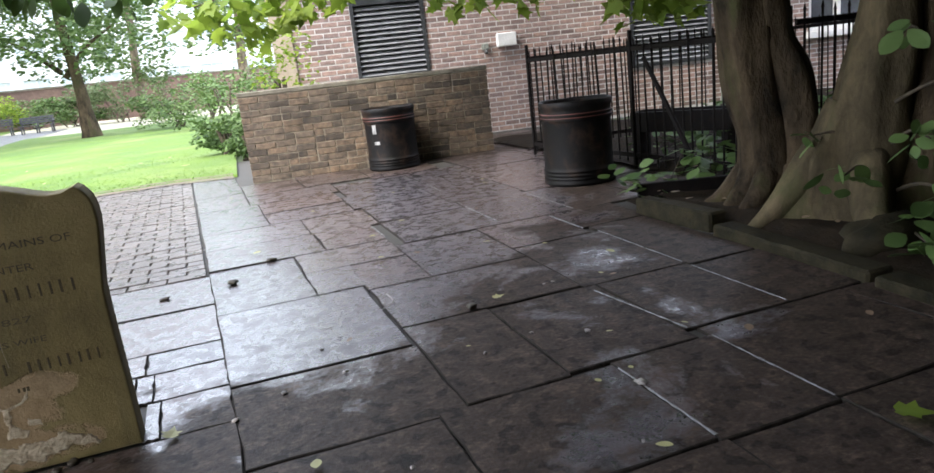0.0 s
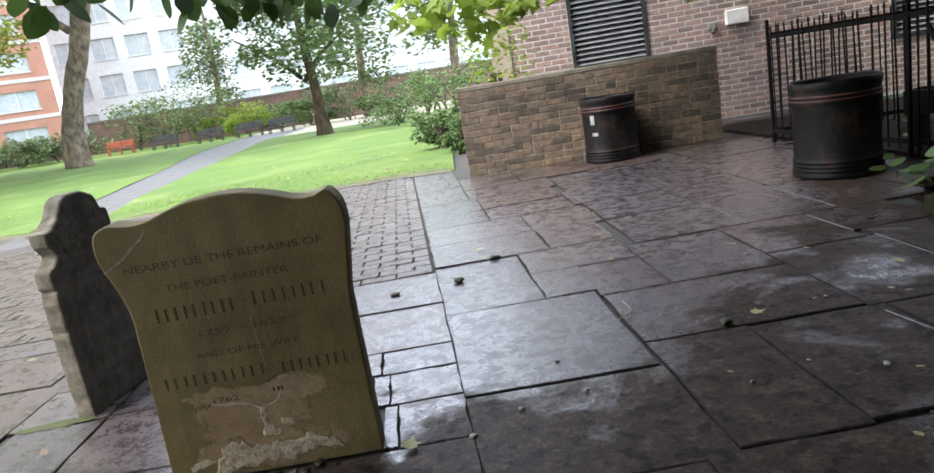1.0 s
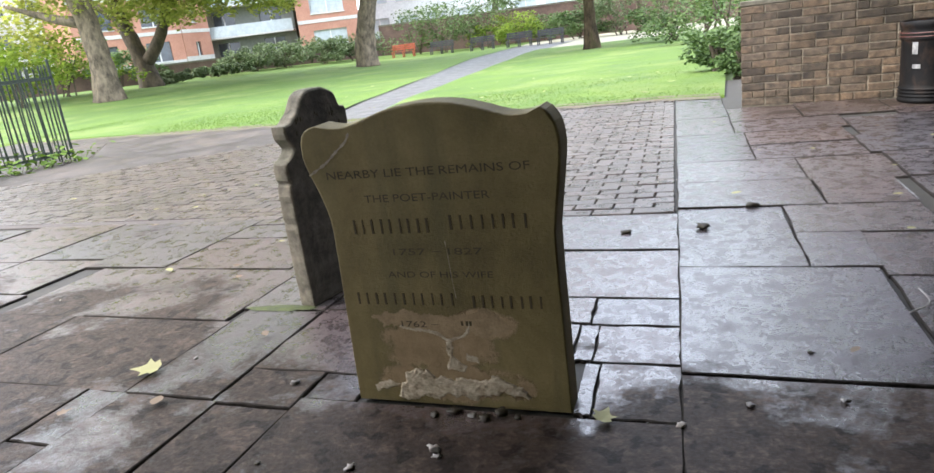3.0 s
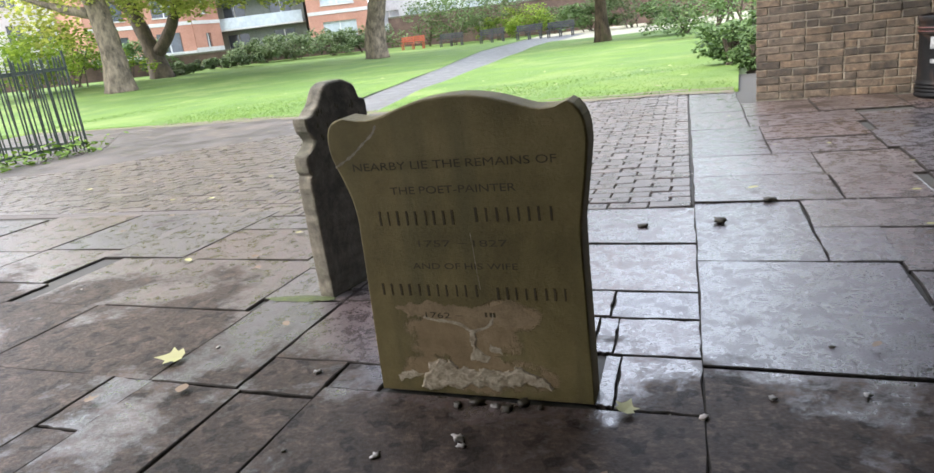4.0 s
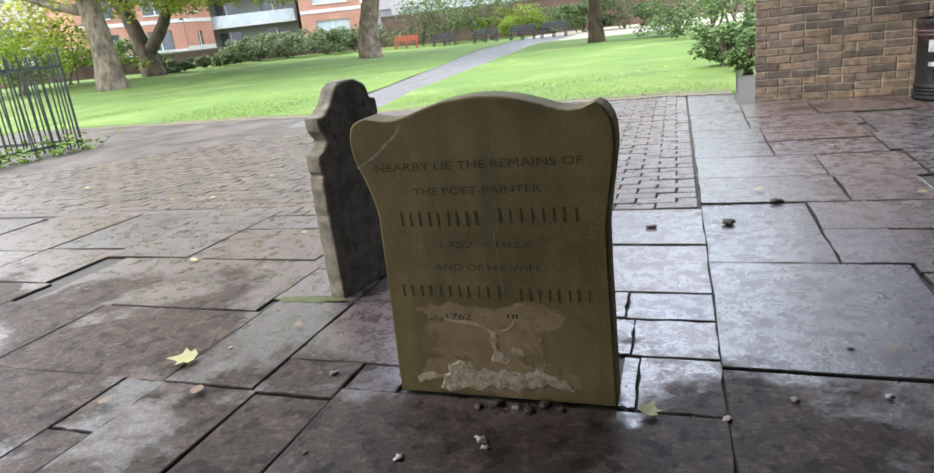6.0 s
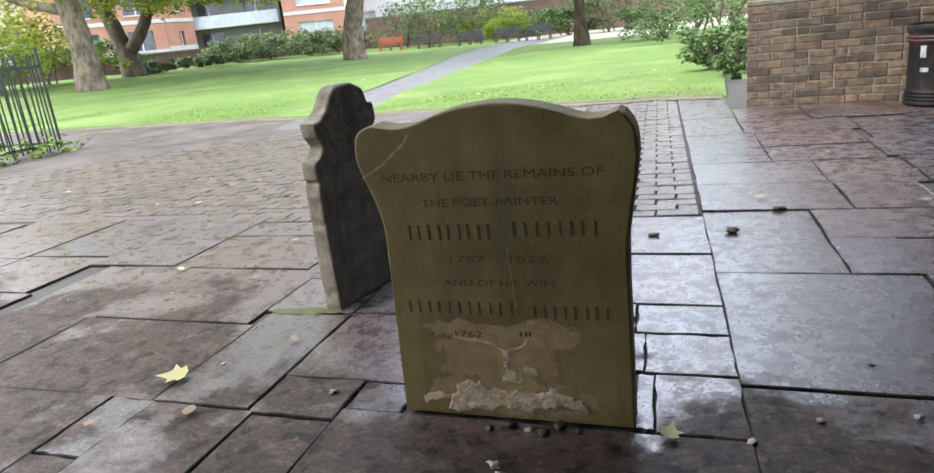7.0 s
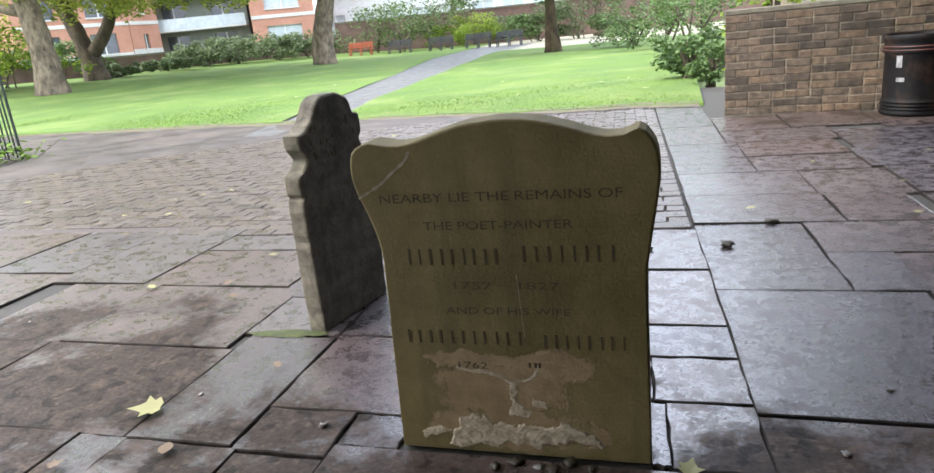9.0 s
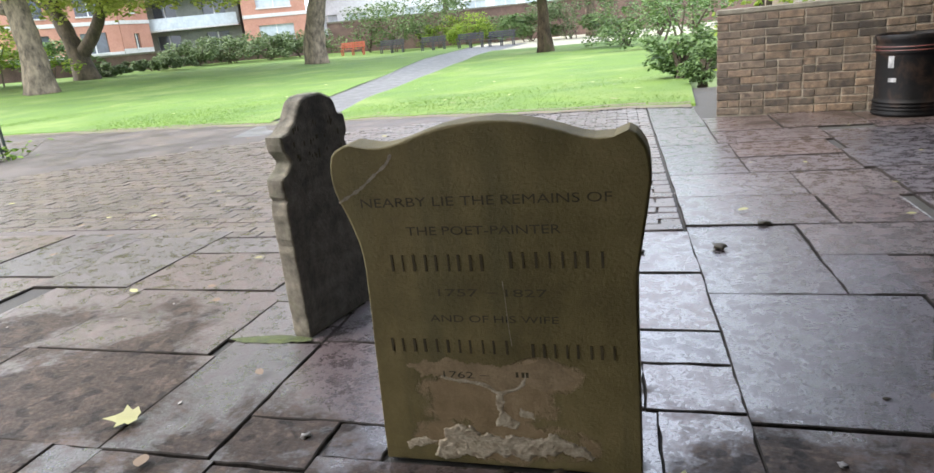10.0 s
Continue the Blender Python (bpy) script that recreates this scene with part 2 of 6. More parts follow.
M["litter"] = leaf_mat("fallen_leaf", (0.24, 0.22, 0.085), (0.42, 0.41, 0.19), 0.1, 0.6)
M["litter_brown"] = leaf_mat("dry_brown_leaf", (0.12, 0.075, 0.042), (0.24, 0.17, 0.11), 0.1, 0.6)
M["pebble"] = surface("pebble", (0.22, 0.2, 0.18), (0.45, 0.43, 0.4), 30, (0.5, 0.8), relief=0.3, vary=0.4)
M["cone"] = surface("dark_seed_case", (0.02, 0.015, 0.008), (0.05, 0.04, 0.02), 40, (0.5, 0.8), relief=0.6)
M["bar"] = surface("worn_engraving", (0.05, 0.039, 0.016), (0.088, 0.068, 0.03), 20, (0.8, 1.0), relief=0.0)
M["sticker"] = surface("grubby_sticker", (0.12, 0.12, 0.12), (0.4, 0.4, 0.39), 25, (0.5, 0.7), relief=0.0)
M["moss"] = surface("green_moss", (0.03, 0.04, 0.01), (0.09, 0.11, 0.03), 30, (0.7, 0.95), relief=0.8)
M["terracotta"] = surface("orange_brick", (0.44, 0.21, 0.145), (0.56, 0.29, 0.21), 0.6, (0.8, 0.95), relief=0.1, grain=12, world=True)
M["band"] = surface("pale_concrete", (0.55, 0.53, 0.5), (0.72, 0.7, 0.67), 0.5, (0.7, 0.9), relief=0.1, grain=6, world=True)
M["office"] = surface("white_office_cladding", (0.66, 0.68, 0.69), (0.82, 0.83, 0.83), 0.3, (0.5, 0.8), relief=0.05, grain=4, world=True)
M["glass"] = surface("dark_window_glass", (0.05, 0.06, 0.07), (0.12, 0.14, 0.16), 0.4, (0.05, 0.12), relief=0.0, grain=3, world=True)
# pale base colour carries the sky reflected in windows and balustrades
M["glass_pale"] = surface("sky_paled_glass", (0.45, 0.51, 0.54), (0.62, 0.67, 0.69), 0.6, (0.08, 0.15), relief=0.0, grain=3, world=True)
M["old_wall"] = surface("old_boundary_brick", (0.1, 0.06, 0.05), (0.2, 0.13, 0.1), 1.2, (0.8, 0.95), relief=0.5, grain=14, dist=0.03, world=True)
M["bench"] = surface("dark_bench_timber", (0.03, 0.032, 0.035), (0.08, 0.08, 0.085), 4, (0.4, 0.7), relief=0.2)
M["bench_red"] = surface("red_bench_timber", (0.35, 0.08, 0.04), (0.5, 0.14, 0.07), 4, (0.5, 0.7), relief=0.2)
M["steel_rust"] = surface("dull_red_band", (0.09, 0.025, 0.02), (0.16, 0.05, 0.035), 8, (0.4, 0.6), relief=0.1)
M["curb"] = surface("mossy_kerb_stone", (0.012, 0.011, 0.006), (0.045, 0.038, 0.022), 9, (0.7, 0.95), relief=0.9, dist=0.02, world=True, spec=0.12)
M["ink"] = surface("worn_lettering", (0.03, 0.026, 0.013), (0.11, 0.09, 0.046), 55, (0.8, 1.0), relief=0.0)


def headstone_mat():
    m, t, b = nodes_of("green_brown_sandstone")
    v = coords(t)
    big, mid, fine = noise_of(t, v, 3.5, 6, 0.65, 0.2), noise_of(t, v, 14, 6, 0.7), noise_of(t, v, 120, 4, 0.7)
    col = ramp(t, big, [(0.3, (0.11, 0.085, 0.026)), (0.5, (0.185, 0.143, 0.048)), (0.72, (0.26, 0.2, 0.078))])
    streak = noise_of(t, coords(t, (9, 9, 0.9)), 1.0, 4, 0.6)
    col = mix(t, ramp(t, streak, [(0.48, 0.0), (0.7, 0.55)]), col, (0.1, 0.092, 0.034))
    col = mix(t, 0.4, col, ramp(t, fine, [(0.3, 0.55), (0.7, 1.0)]), "MULTIPLY")
    # flaked, paler patches low on the face
    sep = t.nodes.new("ShaderNodeSeparateXYZ")
    t.links.new(v, sep.inputs[0])

    def op(kind, a, c):
        n = t.nodes.new("ShaderNodeMath")
        n.operation = kind
        for k, s in enumerate((a, c)):
            if isinstance(s, (int, float)):
                n.inputs[k].default_value = s
            else:
                t.links.new(s, n.inputs[k])
        return n.outputs[0]

    def blob(cx, cz, rx, rz, wob):
        dx, dz = op("DIVIDE", op("SUBTRACT", sep.outputs[0], cx), rx), op("DIVIDE", op("SUBTRACT", sep.outputs[2], cz), rz)
        r = op("ADD", op("MULTIPLY", dx, dx), op("MULTIPLY", dz, dz))
        r = op("ADD", r, op("MULTIPLY", op("SUBTRACT", mid, 0.5), wob))
        r = op("ADD", r, op("MULTIPLY", op("SUBTRACT", big, 0.5), wob))
        r = op("ADD", r, op("MULTIPLY", op("SUBTRACT", fine, 0.5), wob * 0.25))
        return ramp(t, r, [(0.7, 1.0), (1.0, 0.0)])
    tan_area = mix(t, 1.0, blob(0.3, 0.19, 0.19, 0.09, 2.2), blob(0.44, 0.26, 0.1, 0.05, 1.8), "LIGHTEN")
    tan_area = mix(t, 1.0, tan_area, blob(0.35, 0.08, 0.24, 0.07, 2.6), "LIGHTEN")
    col = mix(t, mix(t, 1.0, tan_area, 0.95, "MULTIPLY"), col, ramp(t, noise_of(t, v, 9, 6, 0.7), [(0.3, (0.2, 0.14, 0.062)), (0.55, (0.31, 0.22, 0.115)), (0.72, (0.42, 0.31, 0.18))]))
    t.links.new(col, b.inputs["Base Color"])
    b.inputs["Roughness"].default_value = 0.75
    h = mix(t, 1.0, mix(t, 0.5, mid, fine), mix(t, 1.0, tan_area, 0.5, "MULTIPLY"), "SUBTRACT")
    bump(t, b, h, 0.6, 0.008)
    return m


M["headstone"] = headstone_mat()
# one stone: side shade put into the face colour, side light into the edge
M["old_stone"] = surface("shaded_headstone_face", (0.055, 0.048, 0.037), (0.17, 0.15, 0.118), 16, (0.8, 0.95), relief=0.8, dist=0.01, stain=(0.03, 0.027, 0.022), stain_scale=3)
M["old_stone_edge"] = surface("lit_lichen_edge", (0.08, 0.072, 0.05), (0.3, 0.265, 0.2), 16, (0.8, 0.95), relief=0.9, dist=0.012, stain=(0.09, 0.1, 0.05), stain_scale=5)
M["crust"] = surface("pale_crumbling_stone", (0.3, 0.235, 0.145), (0.68, 0.59, 0.43), 38, (0.85, 1.0), relief=0.8, grain=150, dist=0.006)
M["flake"] = surface("tan_flaked_stone", (0.2, 0.145, 0.068), (0.42, 0.31, 0.18), 14, (0.8, 1.0), relief=0.6, grain=120)
M["crack"] = surface("pale_mortar_repair", (0.22, 0.18, 0.12), (0.42, 0.37, 0.27), 30, (0.8, 1.0), relief=0.5)

# ---- helpers of this scene ----
rng = random.Random(7)
U = 1.0726


def finish(name, bm, material, parent=None, label="", smooth=False):
    me = bpy.data.meshes.new(name)
    bmesh.ops.recalc_face_normals(bm, faces=bm.faces)
    bm.to_mesh(me)
    bm.free()
    for mm in (material if isinstance(material, (list, tuple)) else [material]):
        me.materials.append(mm)
    if smooth:
        for p in me.polygons:
            p.use_smooth = True
    ob = new(name, me)
    if parent:
        ob.parent = parent
    if label:
        ob["label"] = label
    return ob


def part(name, bm, material, parent, label="", smooth=False):
    return finish(name, bm, material, parent, label, smooth)


def thing(name, m, label, category, group="", kind=""):
    ob = new(name)
    ob.matrix_world = m
    ob.empty_display_size = 0.1
    return tagged(ob, label, category, group, kind)


def mesh_of(name, verts, faces, material, smooth=False):
    me = bpy.data.meshes.new(name)
    me.from_pydata(verts, [], faces)
    me.materials.append(material)
    if smooth:
        for p in me.polygons:
            p.use_smooth = True
    return me


def box(x0, x1, y0, y1, z0, z1, bevel=0.0, bm=None):
    bm = bm or bmesh.new()
    mk = bmesh.ops.create_cube(bm, size=1, matrix=Matrix.LocRotScale(((x0 + x1) / 2, (y0 + y1) / 2, (z0 + z1) / 2), None, (x1 - x0, y1 - y0, z1 - z0)))
    if bevel:
        edges = {ed for vv in mk["verts"] for ed in vv.link_edges}
        bmesh.ops.bevel(bm, geom=list(edges), offset=bevel, segments=1, affect="EDGES")
    return bm


def rod(p, q, r0, r1=None, sides=8, bm=None):
    bm = bm or bmesh.new()
    p, q = Vector(p), Vector(q)
    bmesh.ops.create_cone(bm, cap_ends=True, segments=sides, radius1=r0, radius2=r0 if r1 is None else r1, depth=(q - p).length,
                          matrix=Matrix.Translation((p + q) / 2) @ (q - p).to_track_quat("Z", "Y").to_matrix().to_4x4())
    return bm


def tube(points, radii, sides=12, bm=None, rough=0.0, lobes=None):
    """A limb along points, its girth given at each, uneven by rough; lobes: (count, depth) at the foot."""
    bm = bm or bmesh.new()
    rings = []
    for i, (p, r) in enumerate(zip(points, radii)):
        p = Vector(p)
        d = (Vector(points[min(i + 1, len(points) - 1)]) - Vector(points[max(i - 1, 0)])).normalized()
        q = Vector((0, 0, 1)).rotation_difference(d)
        ring = []
        for k in range(sides):
            an = 2 * math.pi * k / sides
            g = 1 + rough * noise.noise(Vector((p.x + math.cos(an) * 1.3, p.y + math.sin(an) * 1.3, p.z * 0.9)) * 2.0)
            if lobes:
                g += lobes[1][i] * (max(0.0, math.cos(lobes[0] * an + 0.6)) ** 2)
            ring.append(bm.verts.new(p + q @ Vector((math.cos(an), math.sin(an), 0)) * r * g))
        rings.append(ring)
    for a_, b_ in zip(rings, rings[1:]):
        for k in range(sides):
            bm.faces.new((a_[k], a_[(k + 1) % sides], b_[(k + 1) % sides], b_[k]))
    bm.faces.new(rings[0][::-1])
    bm.faces.new(rings[-1])
    return bm


def smooth_line(points, n):
    """A Catmull-Rom line through points."""
    pts = [Vector(p) for p in points]
    pts = [2 * pts[0] - pts[1]] + pts + [2 * pts[-1] - pts[-2]]
    out = []
    for i in range(1, len(pts) - 2):
        for k in range(n):
            u = k / n
            a_, b_, c_, d_ = pts[i - 1:i + 3]
            out.append(0.5 * (2 * b_ + (c_ - a_) * u + (2 * a_ - 5 * b_ + 4 * c_ - d_) * u * u + (3 * b_ - a_ - 3 * c_ + d_) * u ** 3))
    return out + [pts[-2]]


MAPLE = [(0, 0), (0.16, -0.05), (0.42, 0.1), (0.3, 0.24), (0.52, 0.46), (0.25, 0.5), (0.14, 0.66), (0, 1.0),
         (-0.14, 0.66), (-0.25, 0.5), (-0.52, 0.46), (-0.3, 0.24), (-0.42, 0.1), (-0.16, -0.05)]
OVAL = [(0, 0), (0.14, 0.12), (0.27, 0.34), (0.31, 0.56), (0.25, 0.76), (0.12, 0.92), (0, 1.0), (-0.12, 0.92), (-0.25, 0.76), (-0.31, 0.56), (-0.27, 0.34), (-0.14, 0.12)]
KITE = [(0, 0), (0.4, 0.5), (0, 1.0), (-0.4, 0.5)]


def leaves(places, size, shape, droop=0.5, seed=1, face_up=0.6):
    """Vertices and faces for one leaf at each place, each bent a little and turned its own way."""
    r = np.random.RandomState(seed)
    P = np.array(places, float).reshape(-1, 3)
    n, s = len(P), np.array(shape, float)
    az = r.uniform(0, 2 * np.pi, n)
    d = np.stack([np.cos(az), np.sin(az), -droop * r.uniform(0.2, 1.6, n)], 1)
    d /= np.linalg.norm(d, axis=1)[:, None]
    up = np.stack([r.normal(0, 1 - face_up, n), r.normal(0, 1 - face_up, n), np.full(n, 0.7)], 1)
    w = np.cross(d, up)
    w /= np.linalg.norm(w, axis=1)[:, None] + 1e-6
    nm = np.cross(w, d)
    k = size * r.uniform(0.65, 1.25, n)
    fold = -0.18 * np.abs(s[:, 0]) - 0.1 * s[:, 1] ** 2
    V = P[:, None] + k[:, None, None] * (s[None, :, :1] * w[:, None] + s[None, :, 1:] * d[:, None] - fold[None, :, None] * nm[:, None])
    m_ = len(s)
    return V.reshape(-1, 3).tolist(), [tuple(range(i * m_, i * m_ + m_)) for i in range(n)]


def crown(clumps, per, spread, seed):
    """Leaf places in clumps: (x, y, z, radius) each."""
    r = np.random.RandomState(seed)
    out = []
    for x, y, z, rad in clumps:
        n = max(6, int(per * (rad / spread) ** 2))
        v = r.normal(0, 1, (n, 3))
        v /= np.linalg.norm(v, axis=1)[:, None]
        v *= (r.uniform(0.25, 1.0, n) ** 0.5)[:, None] * rad
        v[:, 2] *= 0.75
        out.append(v + (x, y, z))
    return np.concatenate(out)


def lawn_z(x, y):
    return (0.012 * max(0.0, -x - 4.0) + 0.028 * min(12.0, max(0.0, -x - 17.0))) * min(1.0, max(0.0, (y - 9.5) / 14.0))


def polar(az, dist, z=None, eye=(1.0, -1.65)):
    x, y = eye[0] + dist * math.sin(radians(az)), eye[1] + dist * math.cos(radians(az))
    return Vector((x, y, lawn_z(x, y) if z is None else z))

# ---- ground, lawn, path ----
D = Vector((2.6925, -0.3879, 0)).normalized()      # the line of the low wall, the building and the lawn's edge
N = Vector((-D.y, D.x, 0))
TURN_D = math.degrees(math.atan2(D.y, D.x))
WALL_A = Vector((1.297, 6.02, 0))


def sheet(name, x0, x1, y0, y1, nx, ny, height, material, label, category):
    xs = [x0 + (x1 - x0) * i / nx for i in range(nx + 1)]
    ys = [y0 + (y1 - y0) * j / ny for j in range(ny + 1)]
    V = [(x, y, height(x, y)) for y in ys for x in xs]
    F = [(j * (nx + 1) + i, j * (nx + 1) + i + 1, (j + 1) * (nx + 1) + i + 1, (j + 1) * (nx + 1) + i) for j in range(ny) for i in range(nx)]
    return tagged(new(name, mesh_of(name, V, F, material, True)), label, category, kind="structure")


sheet("ground", -900, 900, -600, 1200, 60, 60, lambda x, y: lawn_z(x, y) * 0.9 - 0.25 - 0.0004 * max(0, abs(x) - 60), M["far_ground"], "dark earth and grass reaching to the horizon", "ground")


def front_edge(x):
    """The lawn's near edge."""
    return 7.02 - 0.155 * (x - 1.1) + 0.06 * math.sin(x * 1.7) + 0.03 * math.sin(x * 5.1) + 0.09 * noise.noise(Vector((x * 1.3, 4.0, 0))) + 0.05 * noise.noise(Vector((x * 6.0, 1.0, 0)))


PATH_L = [(-5.3, 9.0), (-5.9, 11.3), (-7.3, 18.5), (-9.6, 29.5), (-10.9, 42.0)]
PATH_R = [(-4.2, 8.6), (-4.75, 11.3), (-5.6, 18.5), (-7.0, 29.5), (-7.4, 42.0)]


def along(line, y):
    for (xa, ya), (xb, yb) in zip(line, line[1:]):
        if y <= yb:
            break
    return xa + (xb - xa) * (y - ya) / (yb - ya)


def lawn_strip(name, left, right, y_far, nx, ny, label):
    """A turf sheet between two border lines, from the near edge to y_far, with a cut edge that stands a little proud."""
    V, F = [], []
    for j in range(-1, ny + 1):
        s = (max(j, 0) / ny) ** 1.8
        for i in range(nx + 1):
            u = i / nx
            y0 = front_edge(left(9.0) + (right(9.0) - left(9.0)) * u)
            y = y0 + (y_far - y0) * s
            x = left(y) + (right(y) - left(y)) * u
            z = lawn_z(x, y) + 0.02 + 0.03 * noise.noise(Vector((x * 0.3, y * 0.3, 0)))
            V.append((x, y, z - 0.1 if j < 0 else z))
    for j in range(ny + 1):
        for i in range(nx):
            k = j * (nx + 1) + i
            F.append((k, k + 1, k + nx + 2, k + nx + 1))
    return tagged(new(name, mesh_of(name, V, F, M["grass_soil"], True)), label, "lawn", kind="structure")


lawn_a = lawn_strip("lawn", lambda y: -60, lambda y: along(PATH_L, y), 62, 90, 60, "mown green lawn with scattered fallen leaves")
lawn_b = lawn_strip("lawn", lambda y: along(PATH_R, y), lambda y: 1.15 + 0.02 * (y - 7) if y < 12 else 1.25 + 0.25 * (y - 12), 33, 40, 40, "mown green lawn beside the asphalt path")

V, F = [], []
for j in range(41):
    y = 6.6 + (44 - 6.6) * j / 40
    for u in range(5):
        xl, xr = along(PATH_L, y) - 0.15, along(PATH_R, y) + 0.15
        x = xl + (xr - xl) * u / 4
        V.append((x, y, lawn_z(x, y) + 0.004))
F = [(j * 5 + i, j * 5 + i + 1, j * 5 + i + 6, j * 5 + i + 5) for j in range(40) for i in range(4)]
tagged(new("garden_path", mesh_of("garden_path", V, F, M["path"], True)), "wet grey asphalt path across the lawn", "path", kind="structure")
sheet("gravel_strip", -14, 26, 33, 60, 20, 6, lambda x, y: lawn_z(x, y) - 0.01, M["dry_grass"], "pale gravel and dry grass around the benches", "gravel")

# lawn edge brush: short blades standing over the turf's near border
r = np.random.RandomState(5)
pts = []
for _ in range(26000):
    x = r.uniform(-14, 1.1)
    y = front_edge(x) + abs(r.normal(0, 1.0)) * 2.2 - 0.03
    if y > 8 and along(PATH_L, y) - 0.05 < x < along(PATH_R, y) + 0.05:
        continue
    pts.append((x, y, lawn_z(x, y) + 0.015))
n = len(pts)
P = np.array(pts)
h, an, w = r.uniform(0.008, 0.026, n), r.uniform(0, 6.28, n), 0.006
dx, dy = np.cos(an) * w, np.sin(an) * w
tip = P + np.stack([r.normal(0, 0.02, n), r.normal(0, 0.02, n), h], 1)
V = np.stack([P + np.stack([dx, dy, 0 * dx], 1), P - np.stack([dx, dy, 0 * dx], 1), tip], 1).reshape(-1, 3)
grass = new("grass_blades", mesh_of("grass_blades", V.tolist(), [(3 * i, 3 * i + 1, 3 * i + 2) for i in range(n)], M["blade"]))
tagged(grass, "short fresh green grass blades along the lawn", "grass", kind="stuff")

# bare trodden soil along the lawn's border
V, F = [], []
for i in range(181):
    x = -13.3 + 14.4 * i / 180
    y = front_edge(x)
    V += [(x, y + 0.16 + 0.12 * noise.noise(Vector((x * 3, 7, 0))), lawn_z(x, y) + 0.024), (x, y - 0.02, 0.012), (x, y - 0.2 - 0.18 * noise.noise(Vector((x * 2.2, 9, 0))), 0.007)]
    if i:
        k = 3 * i
        F += [(k - 3, k - 2, k + 1, k), (k - 2, k - 1, k + 2, k + 1)]
tagged(new("soil_border", mesh_of("soil_border", V, F, M["mud"], True)), "bare brown soil along the lawn's ragged border", "soil", kind="structure")

# ---- paving ----
APRON = [(-13.4, 3.3), (-8.0, 3.7), (-6.2, 4.3), (-5.3, 5.3), (-4.2, 6.1), (-2.6, 6.75), (-0.9, 7.15)]


def apron_y(x):
    """The near edge of the asphalt that leads into the garden path."""
    return along([(a_, b_) for b_, a_ in APRON], x) + 0.06 * noise.noise(Vector((x * 2.3, 0, 5))) if x < APRON[-1][0] else 99.0


V, F = [], []
for i in range(126):
    x = -13.4 + 12.5 * i / 125
    for u in range(9):
        ya, yb = apron_y(x) if i < 125 else 7.15, front_edge(x) + 0.1
        y = ya + (max(yb, ya + 0.02) - ya) * u / 8
        V.append((x, y, 0.005 + 0.006 * noise.noise(Vector((x * 1.1, y * 1.1, 2))) - (0.02 if u == 0 else 0.0)))
F = [(i * 9 + u, i * 9 + 9 + u, i * 9 + 10 + u, i * 9 + u + 1) for i in range(125) for u in range(8)]
tagged(new("asphalt_apron", mesh_of("asphalt_apron", V, F, M["apron"], True)), "wet worn grey-brown asphalt between paving and lawn", "asphalt", kind="structure")
paving = tagged(finish("pavement", box(-13.5, 6.2, -5, 9.0, -0.12, -0.016), M["joint"]), "dark wet bedding under worn flagstones", "pavement", kind="structure")


part("paver_bedding", box(-12.8, -0.95, 2.15, 8.0, -0.03, -0.0065), M["bed_sand"], paving, "sandy bedding between brick pavers")


def lean_x(x, y):
    k = 0.05 if x <= 0.95 else max(0.0, 0.05 * (1.9 - x) / 0.95)
    return x - k * y if x > 0.3 else x - 0.03 * y * max(0.0, (x + 0.6) / 0.9) if x > -0.6 else x


FLAGS = []


def rows_of(text):
    for item in text.split(";"):
        FLAGS.append(tuple(float(k) for k in item.split()))


# x0 x1 y0 y1 of the flagstones, beside and in front of the headstone
rows_of("-.18 .885 -.75 -.02; .67 .885 .0 .28; .625 .66 .0 .27; .64 .885 .30 .54; .58 .63 .3 .54; .61 .885 .56 .77; .42 .60 .56 .77; .2 .885 .79 1.3; .2 .885 1.32 1.86")
rows_of(".89 1.44 -1.0 -.345; 1.45 2.04 -.81 -.32; 1.45 2.06 -1.5 -.83; .89 1.54 -.325 .235; 1.55 1.9 -.3 .43; .89 1.53 .25 1.09; .89 1.32 1.1 1.95; 1.33 1.55 1.1 1.51; 1.545 1.84 1.01 1.5; 1.55 2.35 .445 1.0; 1.33 1.84 1.52 1.95; 1.85 2.35 1.02 1.75; .89 1.5 1.96 2.5; 1.51 1.84 1.96 2.44")
rows_of(".89 1.49 2.51 3.05; 1.5 1.9 2.46 3.06; .89 1.3 3.06 4.1; 1.31 1.85 3.08 3.54; 1.31 1.85 3.56 4.1; .89 1.25 4.12 5.0; .89 1.25 5.02 6.6; 1.26 1.9 4.12 4.66; 1.26 1.7 4.68 5.5; 1.91 2.53 1.77 2.44; 1.91 2.53 2.46 3.1; 1.86 2.5 3.12 3.7; 1.91 2.6 3.72 4.5; 1.71 2.3 4.68 5.5; 2.31 3.0 4.52 5.3; 2.36 2.88 .42 1.18; 2.36 2.84 1.2 1.76; 2.54 3.05 1.78 2.66; 2.51 3.08 2.68 3.7; 2.61 3.2 3.72 4.5; 2.89 3.25 .4 1.3; 2.86 3.3 1.32 1.76; 3.06 3.6 1.78 2.6; 3.09 3.9 2.62 3.3; 3.09 3.9 3.32 4.1; 3.21 4.0 4.12 5.0; 3.01 4.0 5.02 5.6")
